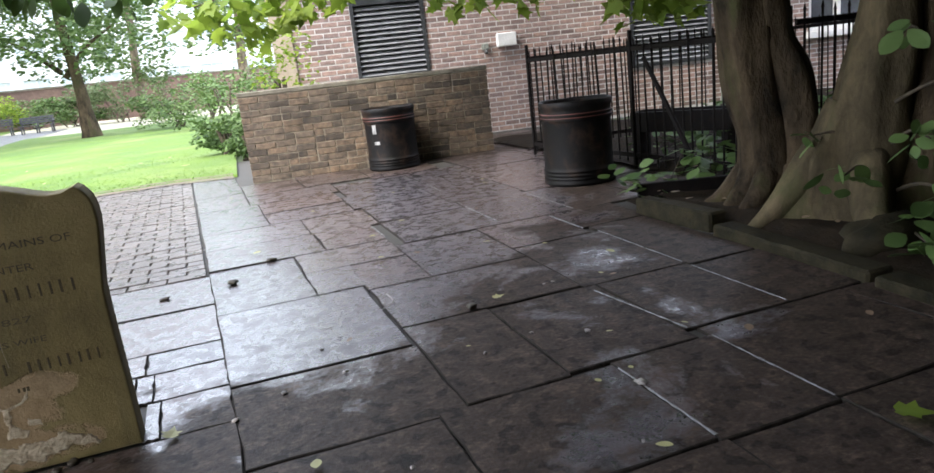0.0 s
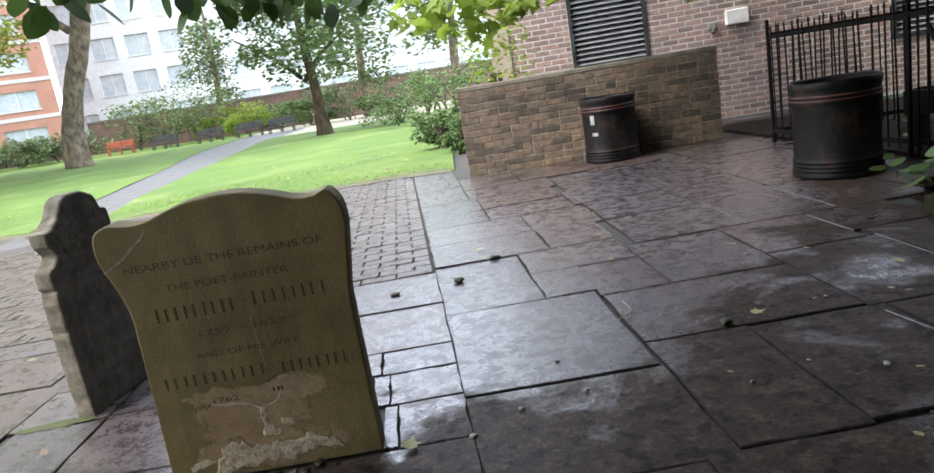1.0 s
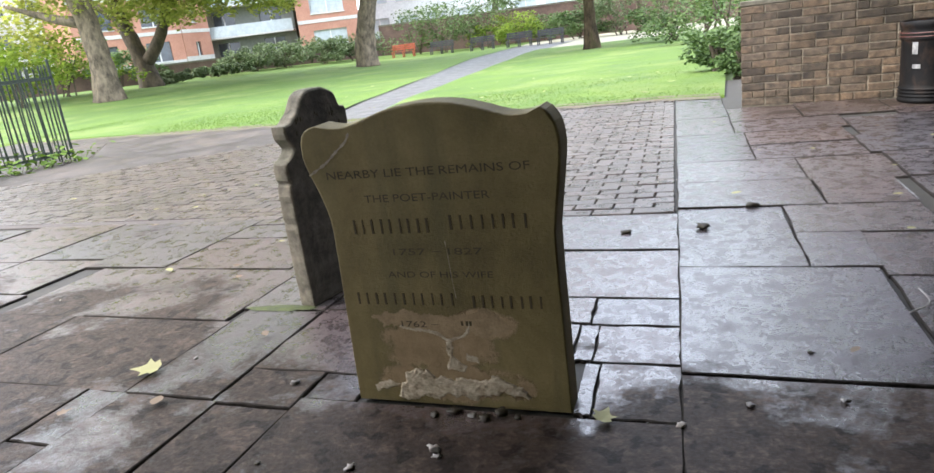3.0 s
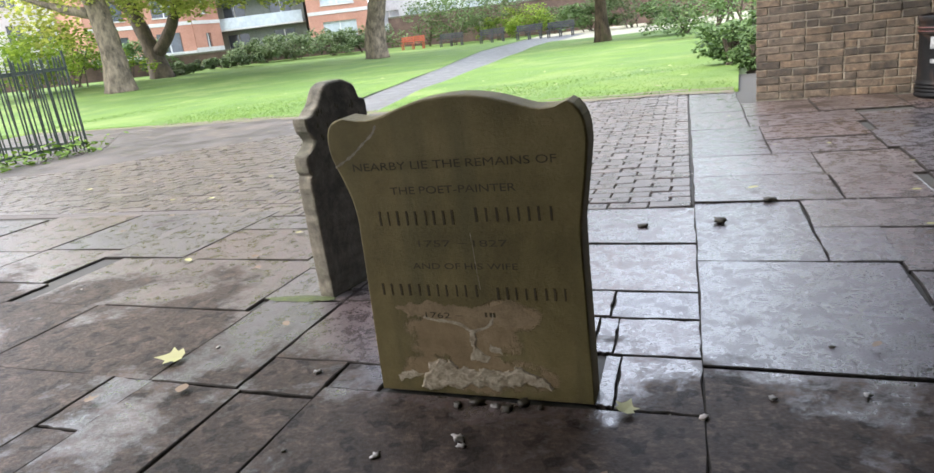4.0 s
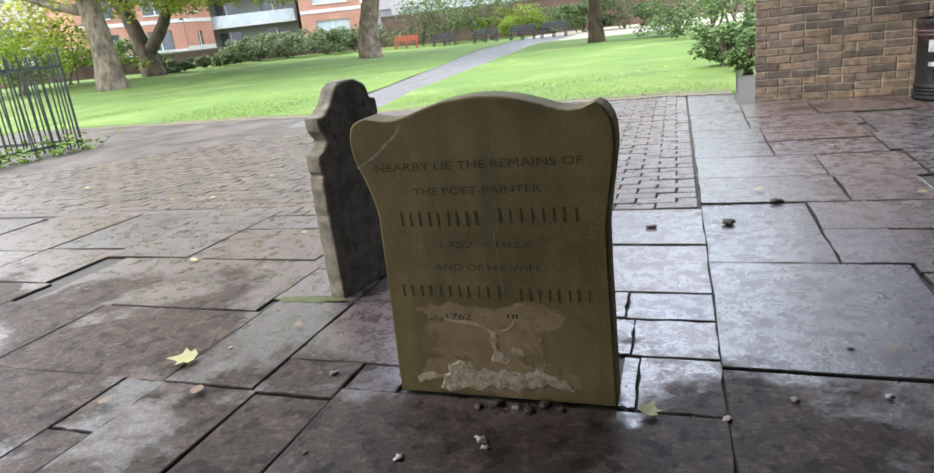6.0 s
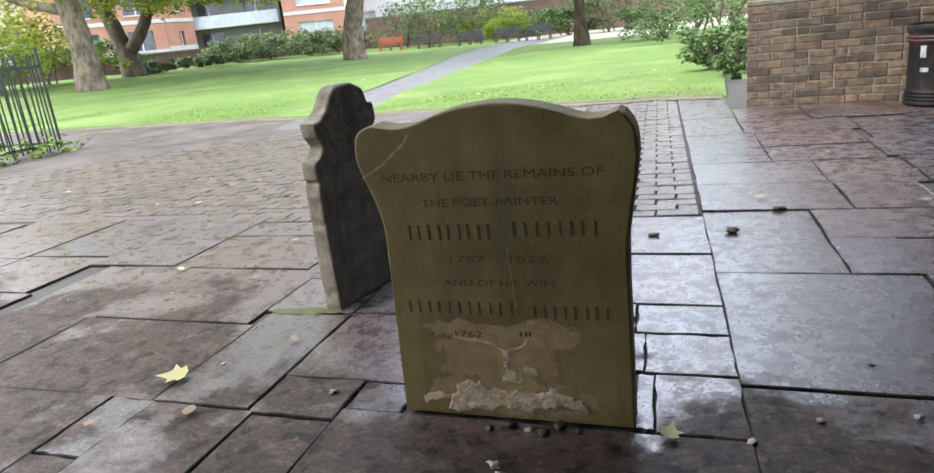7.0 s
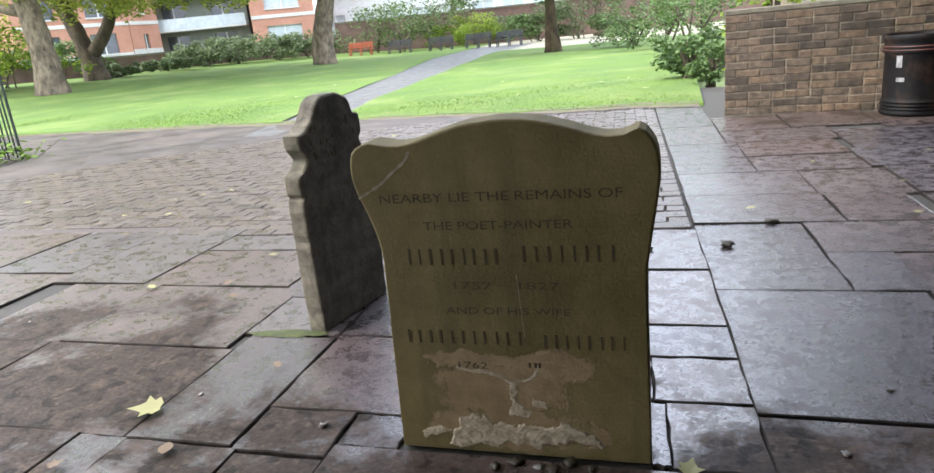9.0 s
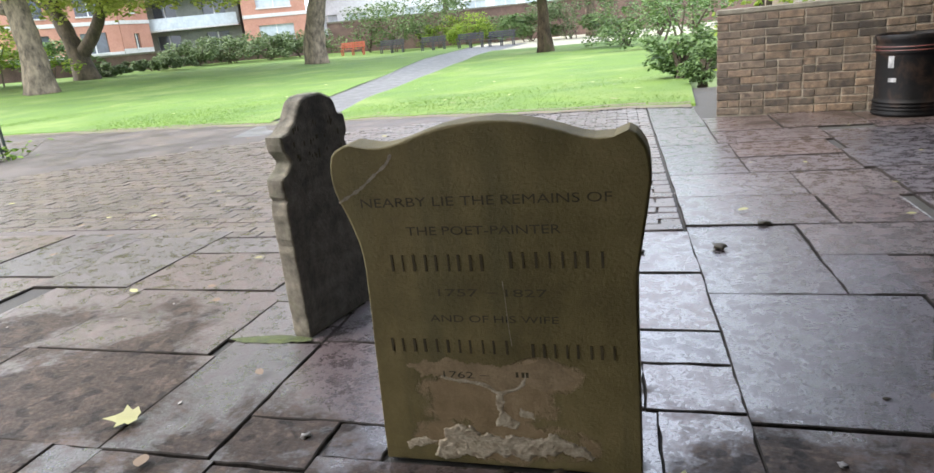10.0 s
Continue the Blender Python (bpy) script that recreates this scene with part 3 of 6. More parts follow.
rows_of("1.91 2.4 -.28 .41; 2.41 2.87 -.2 .4; 2.88 3.26 -.2 .38; 2.05 2.44 -.82 -.3; 2.45 3.1 -.8 -.22; 2.07 2.44 -1.5 -.84; 2.45 3.3 -1.5 -.82; 3.11 3.4 -.8 -.22; .89 1.44 -1.7 -1.02; -.18 .88 -1.5 -.77; .89 2.0 -2.6 -1.72; 2.01 3.2 -2.6 -1.52; -.18 .88 -2.6 -1.52; -1.6 -.2 -1.8 -.95; -1.6 -.2 -2.8 -1.82")
rows_of("-.44 -.19 -.93 -.085; -.8 -.45 -.93 -.07; -.97 -.81 -.345 -.06; -.97 -.81 -.93 -.36; -1.6 -.98 -.93 -.06; -.46 -.19 -.07 .135; -.175 -.01 -.015 .13; -.82 -.48 -.055 .6; -.47 .0 .145 .62; -1.65 -.835 -.05 .49; -2.25 -1.66 -.05 .49; -1.62 -.87 .5 1.08; -.86 -.48 .62 .97; -.47 .18 .63 1.28; -2.14 -1.63 .5 1.1; -1.74 -.96 1.1 1.6; -.95 .18 1.3 1.86; -.95 -.48 .98 1.29; -2.3 -1.75 1.12 2.0; -2.9 -2.31 .73 1.24; -2.9 -2.26 .5 .72; -2.9 -2.26 -.05 .49; -3.6 -2.91 .4 1.2; -3.6 -2.91 -.3 .39; -2.9 -1.61 -.9 -.06; -2.9 -2.31 1.26 2.0; -3.7 -2.91 1.21 2.0; -4.5 -3.71 .4 1.9; -1.74 -.96 1.61 1.86; -4.5 -3.61 -.5 .39; -4.5 -3.0 -1.5 -.51; -2.9 -1.61 -1.8 -.92")
rows_of(".01 .57 .1 .545; .19 .41 .56 .77")
rows_of("4.01 4.8 4.2 5.0; 4.01 4.6 5.02 5.8; 4.01 5.0 5.82 6.8; 4.61 5.4 5.02 5.8; 5.01 5.8 5.82 6.6; 3.91 4.6 3.3 4.1; 3.61 4.2 2.0 2.6; 3.91 4.6 2.62 3.28; 4.81 5.6 4.2 5.0")

# every stone sits and tilts a little differently
flag_rng = random.Random(3)


def flagstone(x0, x1, y0, y1):
    fr = flag_rng
    g = -0.0035
    corners = [(x0 + g, y0 + g), (x1 - g, y0 + g), (x1 - g, y1 - g), (x0 + g, y1 - g)]
    per_edge = 5
    ring = []
    for (ax, ay), (bx, by) in zip(corners, corners[1:] + corners[:1]):
        for k in range(per_edge):
            u = k / per_edge
            wob = 0.0 if k == 0 else fr.uniform(-0.005, 0.004)
            x, y = ax + (bx - ax) * u, ay + (by - ay) * u
            nx_, ny_ = (by - ay), -(bx - ax)
            L = math.hypot(nx_, ny_)
            x, y = x + wob * nx_ / L, y + wob * ny_ / L
            ring.append((lean_x(x, y) * U, y * U))
    cx, cy = sum(p[0] for p in ring) / len(ring), sum(p[1] for p in ring) / len(ring)
    tx, ty, lift = fr.uniform(-0.006, 0.006), fr.uniform(-0.006, 0.006), fr.uniform(-0.004, 0.002)
    V, m_ = [], len(ring)
    for inset, z in ((0.0, -0.035), (0.0, -0.003), (0.005, 0.0)):
        for x, y in ring:
            d = math.hypot(x - cx, y - cy)
            k = 1 - inset / d
            X, Y = cx + (x - cx) * k - cx, cy + (y - cy) * k - cy
            V.append((X, Y, z + lift + tx * X + ty * Y if z > -0.03 else z))
    F = [tuple(range(2 * m_, 3 * m_))]
    for s in (0, 1):
        F += [(s * m_ + i, s * m_ + (i + 1) % m_, (s + 1) * m_ + (i + 1) % m_, (s + 1) * m_ + i) for i in range(m_)]
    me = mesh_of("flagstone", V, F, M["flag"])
    me.materials.append(M["flag_edge"])
    for k, p in enumerate(me.polygons):
        p.material_index = 1 if k else 0
    ob = new("flagstone", me)
    ob.location = (cx, cy, 0)
    ob.parent = paving
    return ob


for px, py, qx, qy in ((2.885, 1.2, 2.875, 0.43), (2.875, 0.37, 2.87, -0.19), (2.36, 0.34, 2.42, -0.2), (2.445, -0.3, 2.445, -0.8), (2.85, 1.74, 2.85, 1.3), (2.54, 2.45, 2.54, 1.8), (1.84, 2.4, 1.845, 1.98), (2.62, 3.7, 2.6, 3.2), (3.06, 2.6, 3.06, 1.8), (2.05, -0.34, 2.05, -0.8)):
    a_, b_ = Vector((lean_x(px, py) * U, py * U, 0)), Vector((lean_x(qx, qy) * U, qy * U, 0))
    side = (b_ - a_).normalized().cross(Vector((0, 0, 1)))
    n_ = 16
    V, rr = [], random.Random(int(px * 1000 + py * 10))
    for k in range(n_ + 1):
        c_ = a_ + (b_ - a_) * k / n_
        w_ = rr.uniform(0.001, 0.0075)
        V += [tuple(c_ - side * w_), tuple(c_ + Vector((0, 0, 0.003))), tuple(c_ + side * w_)]
    F = [(3 * k + s, 3 * k + s + 1, 3 * k + s + 4, 3 * k + s + 3) for k in range(n_) for s in (0, 1)]
    ob = new("pointing", mesh_of("pointing", V, F, M["pointing"]))
    ob.parent = paving
    ob["label"] = "pale wet mortar pointing"

# ---- the headstone ----
HEAD = [(0.006, 0.0), (0.012, 0.16), (0.019, 0.34), (0.025, 0.487), (0.024, 0.575), (0.012, 0.64), (-0.012, 0.705), (-0.025, 0.76), (-0.022, 0.803), (-0.005, 0.83),
        (0.03, 0.843), (0.075, 0.833), (0.13, 0.836), (0.18, 0.851), (0.24, 0.868), (0.30, 0.877), (0.365, 0.879), (0.435, 0.872), (0.49, 0.857), (0.54, 0.841), (0.585, 0.83),
        (0.625, 0.832), (0.656, 0.843), (0.68, 0.822), (0.695, 0.785), (0.698, 0.738), (0.687, 0.658), (0.672, 0.562), (0.665, 0.48), (0.665, 0.28), (0.665, 0.0)]


def slab(outline, thick, bevel, fine=2, wear=0.002, seed=0):
    """An upright stone: an outline in x and z, front at y = 0, with worn, rounded arrises."""
    line = [Vector((x, 0, z)) for x, z in outline]
    pts = smooth_line(line, fine)
    pts = [Vector((p.x + wear * noise.noise(p * 23 + Vector((seed, 0, 0))), 0, p.z + (wear * noise.noise(p * 31 + Vector((0, seed, 0))) if p.z > 0.01 else 0))) for p in pts]
    c = sum((p for p in pts), Vector()) / len(pts)
    bm = bmesh.new()
    rings = []
    for y, ins in ((0, bevel), (bevel * 0.35, bevel * 0.3), (bevel, 0), (thick - bevel, 0), (thick - bevel * 0.35, bevel * 0.3), (thick, bevel)):
        rings.append([bm.verts.new((p.x + (c.x - p.x) * ins / max((p - c).length, 0.01), y, p.z + (c.z - p.z) * ins / max((p - c).length, 0.01))) for p in pts])
    m_ = len(pts)
    for a_, b_ in zip(rings, rings[1:]):
        for k in range(m_):
            bm.faces.new((a_[k], a_[(k + 1) % m_], b_[(k + 1) % m_], b_[k]))
    bm.faces.new(rings[0][::-1])
    bm.faces.new(rings[-1])
    return bm


stone = thing("headstone", pose(0, 0, -0.002, 1.5), "green-brown sandstone headstone with worn engraving and flaked base", "headstone")
part("stone_body", slab(HEAD, 0.09, 0.006), M["headstone"], stone)


def text_mesh(text, name):
    cu = bpy.data.curves.new(name, "FONT")
    cu.body, cu.size, cu.align_x, cu.align_y = text, 1.0, "CENTER", "CENTER"
    cu.resolution_u = 3
    tmp = bpy.data.objects.new(name, cu)
    me = bpy.data.meshes.new_from_object(tmp)
    bpy.data.objects.remove(tmp)
    co = np.array([v.co[:] for v in me.vertices])
    return me, co.min(0), co.max(0)


def lettering(text, cx, cz, width, height):
    """One engraved line, word by word, fitted to its width and height."""
    words = [text_mesh(w_, "engraved_word") for w_ in text.split()]
    gap = 0.34
    total = sum(hi[0] - lo[0] for _, lo, hi in words) + gap * (len(words) - 1)
    tall = max(hi[1] - lo[1] for _, lo, hi in words)
    x = 0.0
    for me, lo, hi in words:
        for v in me.vertices:
            v.co = Vector((cx + ((v.co.x - lo[0] + x) / total - 0.5) * width, -0.0012, cz + (v.co.y - (lo[1] + hi[1]) / 2) / tall * height))
        x += hi[0] - lo[0] + gap
        me.materials.clear()
        me.materials.append(M["ink"])
        ob = new("engraved_word", me)
        ob.parent = stone
        ob["label"] = "worn engraved capitals"


lettering("NEARBY LIE THE REMAINS OF", 0.33, 0.705, 0.575, 0.022)
lettering("THE POET-PAINTER", 0.325, 0.635, 0.36, 0.021)
lettering("1757 – 1827", 0.335, 0.481, 0.26, 0.019)
lettering("AND OF HIS WIFE", 0.332, 0.414, 0.31, 0.018)
lettering("1762 –", 0.25, 0.262, 0.115, 0.018)
lr = random.Random(12)
for x0, x1, z, hh, n_ in ((0.086, 0.334, 0.556, 0.042, 9), (0.374, 0.604, 0.562, 0.04, 8), (0.056, 0.372, 0.34, 0.036, 11), (0.41, 0.622, 0.334, 0.036, 8), (0.372, 0.41, 0.268, 0.014, 3)):
    for k in range(n_):
        x = x0 + (x1 - x0) * (k + 0.5) / n_ + lr.uniform(-0.002, 0.002)
        w_ = 0.003 * lr.uniform(0.7, 1.25)
        part("engraved_bar", box(x - w_, x + w_, -0.0012, 0.004, z - hh / 2, z + hh / 2 * lr.uniform(0.9, 1.0)), M["bar"], stone, "worn engraved stroke")


def inside(poly, x, z):
    odd = False
    for (xa, za), (xb, zb) in zip(poly, poly[1:] + poly[:1]):
        if (za > z) != (zb > z) and x < xa + (z - za) / (zb - za) * (xb - xa):
            odd = not odd
    return odd


def crust(name, poly, thick, material, label, cell=0.003, ragged=0.012):
    """A ragged scab of stone on the face, thickest inside, with a crumbled surface."""
    x0, x1, z0, z1 = min(q[0] for q in poly) - 0.01, max(q[0] for q in poly) + 0.01, max(0.004, min(q[1] for q in poly) - 0.01), max(q[1] for q in poly) + 0.01
    nx, nz = int((x1 - x0) / cell), int((z1 - z0) / cell)

    def kept(i, j):
        x, z = x0 + (i + 0.5) * cell, z0 + (j + 0.5) * cell
        a_ = Vector((x, 0, z))
        return inside(poly, x + ragged * (noise.noise(a_ * 35) + 0.5 * noise.noise(a_ * 90)), z + ragged * (noise.noise(a_ * 35 + Vector((9, 0, 0))) + 0.5 * noise.noise(a_ * 90 + Vector((5, 0, 0)))))
    grid = [[kept(i, j) for j in range(nz)] for i in range(nx)]
    bm = bmesh.new()
    verts = {}

    def vert(i, j):
        if (i, j) not in verts:
            near = [0 <= i + a_ < nx and 0 <= j + b_ < nz and grid[i + a_][j + b_] for a_ in (-1, 0) for b_ in (-1, 0)]
            q = Vector((x0 + i * cell, 0, z0 + j * cell))
            lift = thick * (0.75 + 0.5 * noise.noise(q * 120)) if all(near) else 0.0002
            verts[i, j] = bm.verts.new((q.x + 0.0012 * noise.noise(q * 300), -lift, q.z + 0.0012 * noise.noise(q * 300 + Vector((3, 0, 0)))))
        return verts[i, j]
    for i in range(nx):
        for j in range(nz):
            if grid[i][j]:
                bm.faces.new((vert(i, j), vert(i + 1, j), vert(i + 1, j + 1), vert(i, j + 1)))
    return part(name, bm, material, stone, label, smooth=True)


crust("flaked_patch", [(0.09, 0.28), (0.164, 0.295), (0.205, 0.306), (0.251, 0.298), (0.341, 0.29), (0.402, 0.301), (0.446, 0.315), (0.488, 0.296), (0.515, 0.257), (0.485, 0.239), (0.426, 0.228), (0.4, 0.25), (0.39, 0.242), (0.366, 0.224), (0.328, 0.217), (0.306, 0.23), (0.276, 0.242), (0.23, 0.246), (0.184, 0.254), (0.136, 0.256)], 0.0006, M["flake"], "thin tan layer flaking off the face")
crust("crumbling_base", [(0.14, 0.018), (0.162, 0.061), (0.179, 0.099), (0.208, 0.115), (0.251, 0.115), (0.294, 0.093), (0.356, 0.091), (0.417, 0.095), (0.463, 0.106), (0.513, 0.08), (0.556, 0.049), (0.548, 0.036), (0.512, 0.05), (0.475, 0.054), (0.452, 0.038), (0.406, 0.041), (0.382, 0.021), (0.344, 0.036), (0.297, 0.035), (0.271, 0.015), (0.224, 0.029), (0.181, 0.011)], 0.004, M["crust"], "pale crumbling stone along the base")
crust("crumbling_vein", [(0.322, 0.21), (0.34, 0.216), (0.338, 0.165), (0.355, 0.142), (0.378, 0.133), (0.368, 0.117), (0.316, 0.119), (0.322, 0.16)], 0.002, M["crust"], "pale crumbled vein", 0.0025, 0.006)
crust("crumb", [(0.378, 0.178), (0.392, 0.168), (0.41, 0.162), (0.412, 0.143), (0.396, 0.148), (0.38, 0.152)], 0.0015, M["crust"], "small pale chip", 0.0025, 0.006)
crust("crumb", [(0.065, 0.06), (0.121, 0.071), (0.165, 0.066), (0.121, 0.05), (0.07, 0.036)], 0.0015, M["crust"], "small pale chip", 0.0025, 0.008)
# highlight on the flake's broken edge, put in as a pale strip
crust("flake_edge_highlight", [(0.184, 0.258), (0.23, 0.25), (0.276, 0.246), (0.306, 0.234), (0.328, 0.221), (0.366, 0.228), (0.39, 0.246), (0.4, 0.276), (0.404, 0.27), (0.395, 0.238), (0.366, 0.218), (0.328, 0.21), (0.302, 0.224), (0.276, 0.236), (0.23, 0.24), (0.184, 0.249)], 0.0014, M["crust"], "pale strip painting the highlight on the flaking layer's broken edge", 0.002, 0.004)


def ribbon(points, w, y, seed):
    bm = bmesh.new()
    rr = random.Random(seed)
    pts = smooth_line([Vector((x, y, z)) for x, z in points], 5)
    rows = []
    for i, p in enumerate(pts):
        d = (pts[min(i + 1, len(pts) - 1)] - pts[max(i - 1, 0)]).normalized()
        k = w * rr.uniform(0.4, 1.2)
        o = Vector((-d.z, 0, d.x)) * k
        rows.append((bm.verts.new(p + o), bm.verts.new(p - o)))
    for a_, b_ in zip(rows, rows[1:]):
        bm.faces.new((a_[0], a_[1], b_[1], b_[0]))
    return bm


part("crack_repair", ribbon([(0.133, 0.818), (0.118, 0.795), (0.085, 0.77), (0.05, 0.742), (0.02, 0.725), (-0.012, 0.708)], 0.004, -0.0012, 1), M["crack"], stone, "pale mortar line across the broken corner")
part("crack_line", ribbon([(0.363, 0.51), (0.366, 0.46), (0.368, 0.4), (0.372, 0.345)], 0.0008, -0.0012, 2), M["crack"], stone, "thin pale vertical crack")

# moss at the foot of the old stone
bm = bmesh.new()
ring = [bm.verts.new((0.17 * math.cos(k / 26 * 6.283) * (1 + 0.35 * noise.noise(Vector((k * 0.6, 2, 0)))), 0.035 * math.sin(k / 26 * 6.283) * (1 + 0.5 * noise.noise(Vector((k * 0.8, 5, 0)))), 0.003 if k % 2 else 0.001)) for k in range(26)]
hub = bm.verts.new((0, 0, 0.006))
for k in range(26):
    bm.faces.new((ring[k], ring[(k + 1) % 26], hub))
moss = finish("moss_patch", bm, M["moss"])
moss.matrix_world = pose(-0.73, 0.665, 0.0, 0, 0, 4)
tagged(moss, "thin green moss on the flagstone by the old headstone", "moss")

# ---- the second headstone, seen edge on ----
HEAD2 = [(-0.008, 0.0), (-0.012, 0.11), (-0.013, 0.28), (-0.016, 0.4), (-0.014, 0.51), (-0.002, 0.535), (-0.002, 0.545), (-0.014, 0.562), (-0.012, 0.618), (0.012, 0.634), (0.036, 0.652), (0.048, 0.68), (0.03, 0.705), (0.018, 0.722), (0.016, 0.764), (0.022, 0.77), (0.06, 0.785), (0.098, 0.812), (0.124, 0.85), (0.158, 0.884), (0.2, 0.9), (0.262, 0.9), (0.31, 0.888), (0.338, 0.868), (0.356, 0.828), (0.368, 0.812), (0.39, 0.806), (0.398, 0.794), (0.4, 0.764), (0.402, 0.73), (0.384, 0.7), (0.4, 0.66), (0.43, 0.64), (0.434, 0.57), (0.42, 0.54), (0.432, 0.51), (0.43, 0.28), (0.42, 0.0)]
stone2 = thing("headstone", pose(-0.575, 0.695, -0.002, 0, 0, 78), "old headstone, shade put in its face colour, light in its scrolled lichened edges", "headstone")
bm = slab(HEAD2, 0.08, 0.01, 4, 0.005, 4)
for f in bm.faces:
    f.material_index = 0 if len(f.verts) > 4 else 1
part("stone_body", bm, [M["old_stone"], M["old_stone_edge"]], stone2)
pr2 = random.Random(8)
for k in range(34):
    x, z, s_ = pr2.uniform(0.07, 0.36), pr2.choice((0.68, 0.735, 0.79)) + pr2.uniform(-0.01, 0.01), pr2.uniform(0.003, 0.007)
    part("worn_pit", box(x - s_ * 0.6, x + s_ * 0.6, -0.0012, 0.003, z - s_ * 1.6, z + s_ * 1.6, 0.001), M["ink"], stone2, "dark worn pit of lost lettering")

# ---- the low brick wall ----
WALL_M = Matrix.Translation(WALL_A) @ pose(0, 0, 0, 0, 0, TURN_D)
WALL_L, WALL_H, WALL_T = 2.918, 1.03, 0.33
low_wall = thing("low_brick_wall", WALL_M, "low weathered brown brick wall with dirty mortar", "wall")
part("mortar", box(0.008, WALL_L - 0.008, 0.008, WALL_T - 0.008, -0.05, WALL_H - 0.05), M["mortar_brown"], low_wall)
part("coping", box(-0.004, WALL_L + 0.004, -0.004, WALL_T + 0.004, WALL_H - 0.052, WALL_H, 0.008), M["coping"], low_wall, "mossy mortar-topped coping")

# ---- the building ----
BLDG_M = Matrix.Translation(Vector((2.25, 8.17, 0))) @ pose(0, 0, 0, 0, 0, TURN_D)
BL, BH = 13.5, 2.72
building = thing("brick_building", BLDG_M, "red-brown brick building with pale mortar and dark louvres", "building")


def wall_with_holes(length, height, thick, holes):
    xs = sorted({0.0, length, *[k for h_ in holes for k in h_[:2]]})
    zs = sorted({-0.05, height, *[k for h_ in holes for k in h_[2:]]})
    bm = bmesh.new()
    for xa, xb in zip(xs, xs[1:]):
        for za, zb in zip(zs, zs[1:]):
            if not any(h_[0] <= (xa + xb) / 2 <= h_[1] and h_[2] <= (za + zb) / 2 <= h_[3] for h_ in holes):
                box(xa, xb, 0, thick, za, zb, 0, bm)
    bmesh.ops.remove_doubles(bm, verts=bm.verts, dist=0.0005)
    return bm


VENT = (0.87, 1.95, 0.98, 2.45)
VENT2 = (5.2, 6.6, 0.7, 2.3)
WIN = (8.4, 9.6, 0.95, 2.2)
DOOR = (6.75, 7.7, 0.0, 1.5)
part("wall", wall_with_holes(BL, BH, 0.35, [VENT, VENT2, WIN]), M["mortar_pale"], building)
part("side_wall", box(-0.02, 0.33, 0.352, 9, -0.05, BH), M["mortar_pale"], building)
part("roof", box(-0.3, BL + 0.3, -0.3, 9.3, BH, BH + 0.2, 0.02), M["louvre"], building, "dark flat roof edge")
part("pilaster", box(-0.28, 0.0, -0.03, 0.5, -0.05, BH - 0.01), M["render_buff"], building, "buff rendered corner strip")
for (x0, x1, z0, z1) in (VENT, VENT2):
    lv = part("louvre_frame", box(x0, x0 + 0.05, -0.03, 0.2, z0, z1), M["louvre"], building, "black louvre frame")
    for q in ((x1 - 0.05, x1, z0, z1), (x0 + 0.05, x1 - 0.05, z0, z0 + 0.05), (x0 + 0.05, x1 - 0.05, z1 - 0.4, z1)):
        part("frame_bar", box(q[0], q[1], -0.03, 0.2, q[2], q[3]), M["louvre"], lv)
    part("backing", box(x0 + 0.05, x1 - 0.05, 0.2, 0.25, z0, z1), M["louvre"], lv)
    z = z0 + 0.09
    while z < z1 - 0.42:
        bm = box(x0 + 0.052, x1 - 0.052, -0.045, 0.045, -0.006, 0.006)
        bmesh.ops.rotate(bm, verts=bm.verts, cent=(0, 0, 0), matrix=Matrix.Rotation(radians(38), 3, "X"))
        bmesh.ops.translate(bm, verts=bm.verts, vec=(0, 0.035, z))
        part("slat", bm, M["slat"], lv)
        z += 0.072
for (x0, x1, z0, z1) in (WIN,):
    wf = part("window", box(x0, x1, 0.16, 0.18, z0, z1), M["glass"], building, "window with white frame")
    for q in ((x0, x0 + 0.07, z0, z1), (x1 - 0.07, x1, z0, z1), (x0 + 0.07, x1 - 0.07, z0, z0 + 0.09), (x0 + 0.07, x1 - 0.07, z1 - 0.07, z1), ((x0 + x1) / 2 - 0.03, (x0 + x1) / 2 + 0.03, z0 + 0.09, z1 - 0.07)):
        part("frame_bar", box(q[0], q[1], 0.04, 0.15, q[2], q[3]), M["white_paint"], wf)
    part("sill", box(x0 - 0.06, x1 + 0.06, -0.1, 0.1, z0 - 0.12, z0 - 0.004, 0.008), M["white_paint"], wf)
part("door", box(DOOR[0], DOOR[1], -0.06, -0.004, DOOR[2], DOOR[3], 0.01), M["grey_panel"], building, "grey-green flat panel")
sign = thing("wall_box", BLDG_M @ pose(3.16, -0.05, 1.36), "white rectangular box mounted on the brick wall", "utility box")
part("casing", box(-0.15, 0.15, -0.05, 0.05, -0.1, 0.1, 0.012), M["white_paint"], sign)
lampb = thing("wall_fixture", BLDG_M @ pose(2.82, -0.04, 1.27), "small grey fixture on the brick wall", "fixture")
part("casing", box(-0.05, 0.05, -0.04, 0.04, -0.03, 0.06, 0.008), M["grey_panel"], lampb)
part("spout", rod((0, -0.02, -0.03), (0, -0.05, -0.08), 0.022, 0.03), M["louvre"], lampb)

# ---- litter bins ----


def ring_profile(profile, sides, bm=None, bend=0.0):
    bm = bm or bmesh.new()
    rings = []
    for r_, z in profile:
        rings.append([bm.verts.new((r_ * math.cos(2 * math.pi * k / sides), r_ * math.sin(2 * math.pi * k / sides), z + bend * math.sin(2 * math.pi * k / sides * 3 + 1) + bend * 0.7 * math.sin(2 * math.pi * k / sides * 7))) for k in range(sides)])
    for a_, b_ in zip(rings, rings[1:]):
        for k in range(sides):
            bm.faces.new((a_[k], a_[(k + 1) % sides], b_[(k + 1) % sides], b_[k]))
    return bm


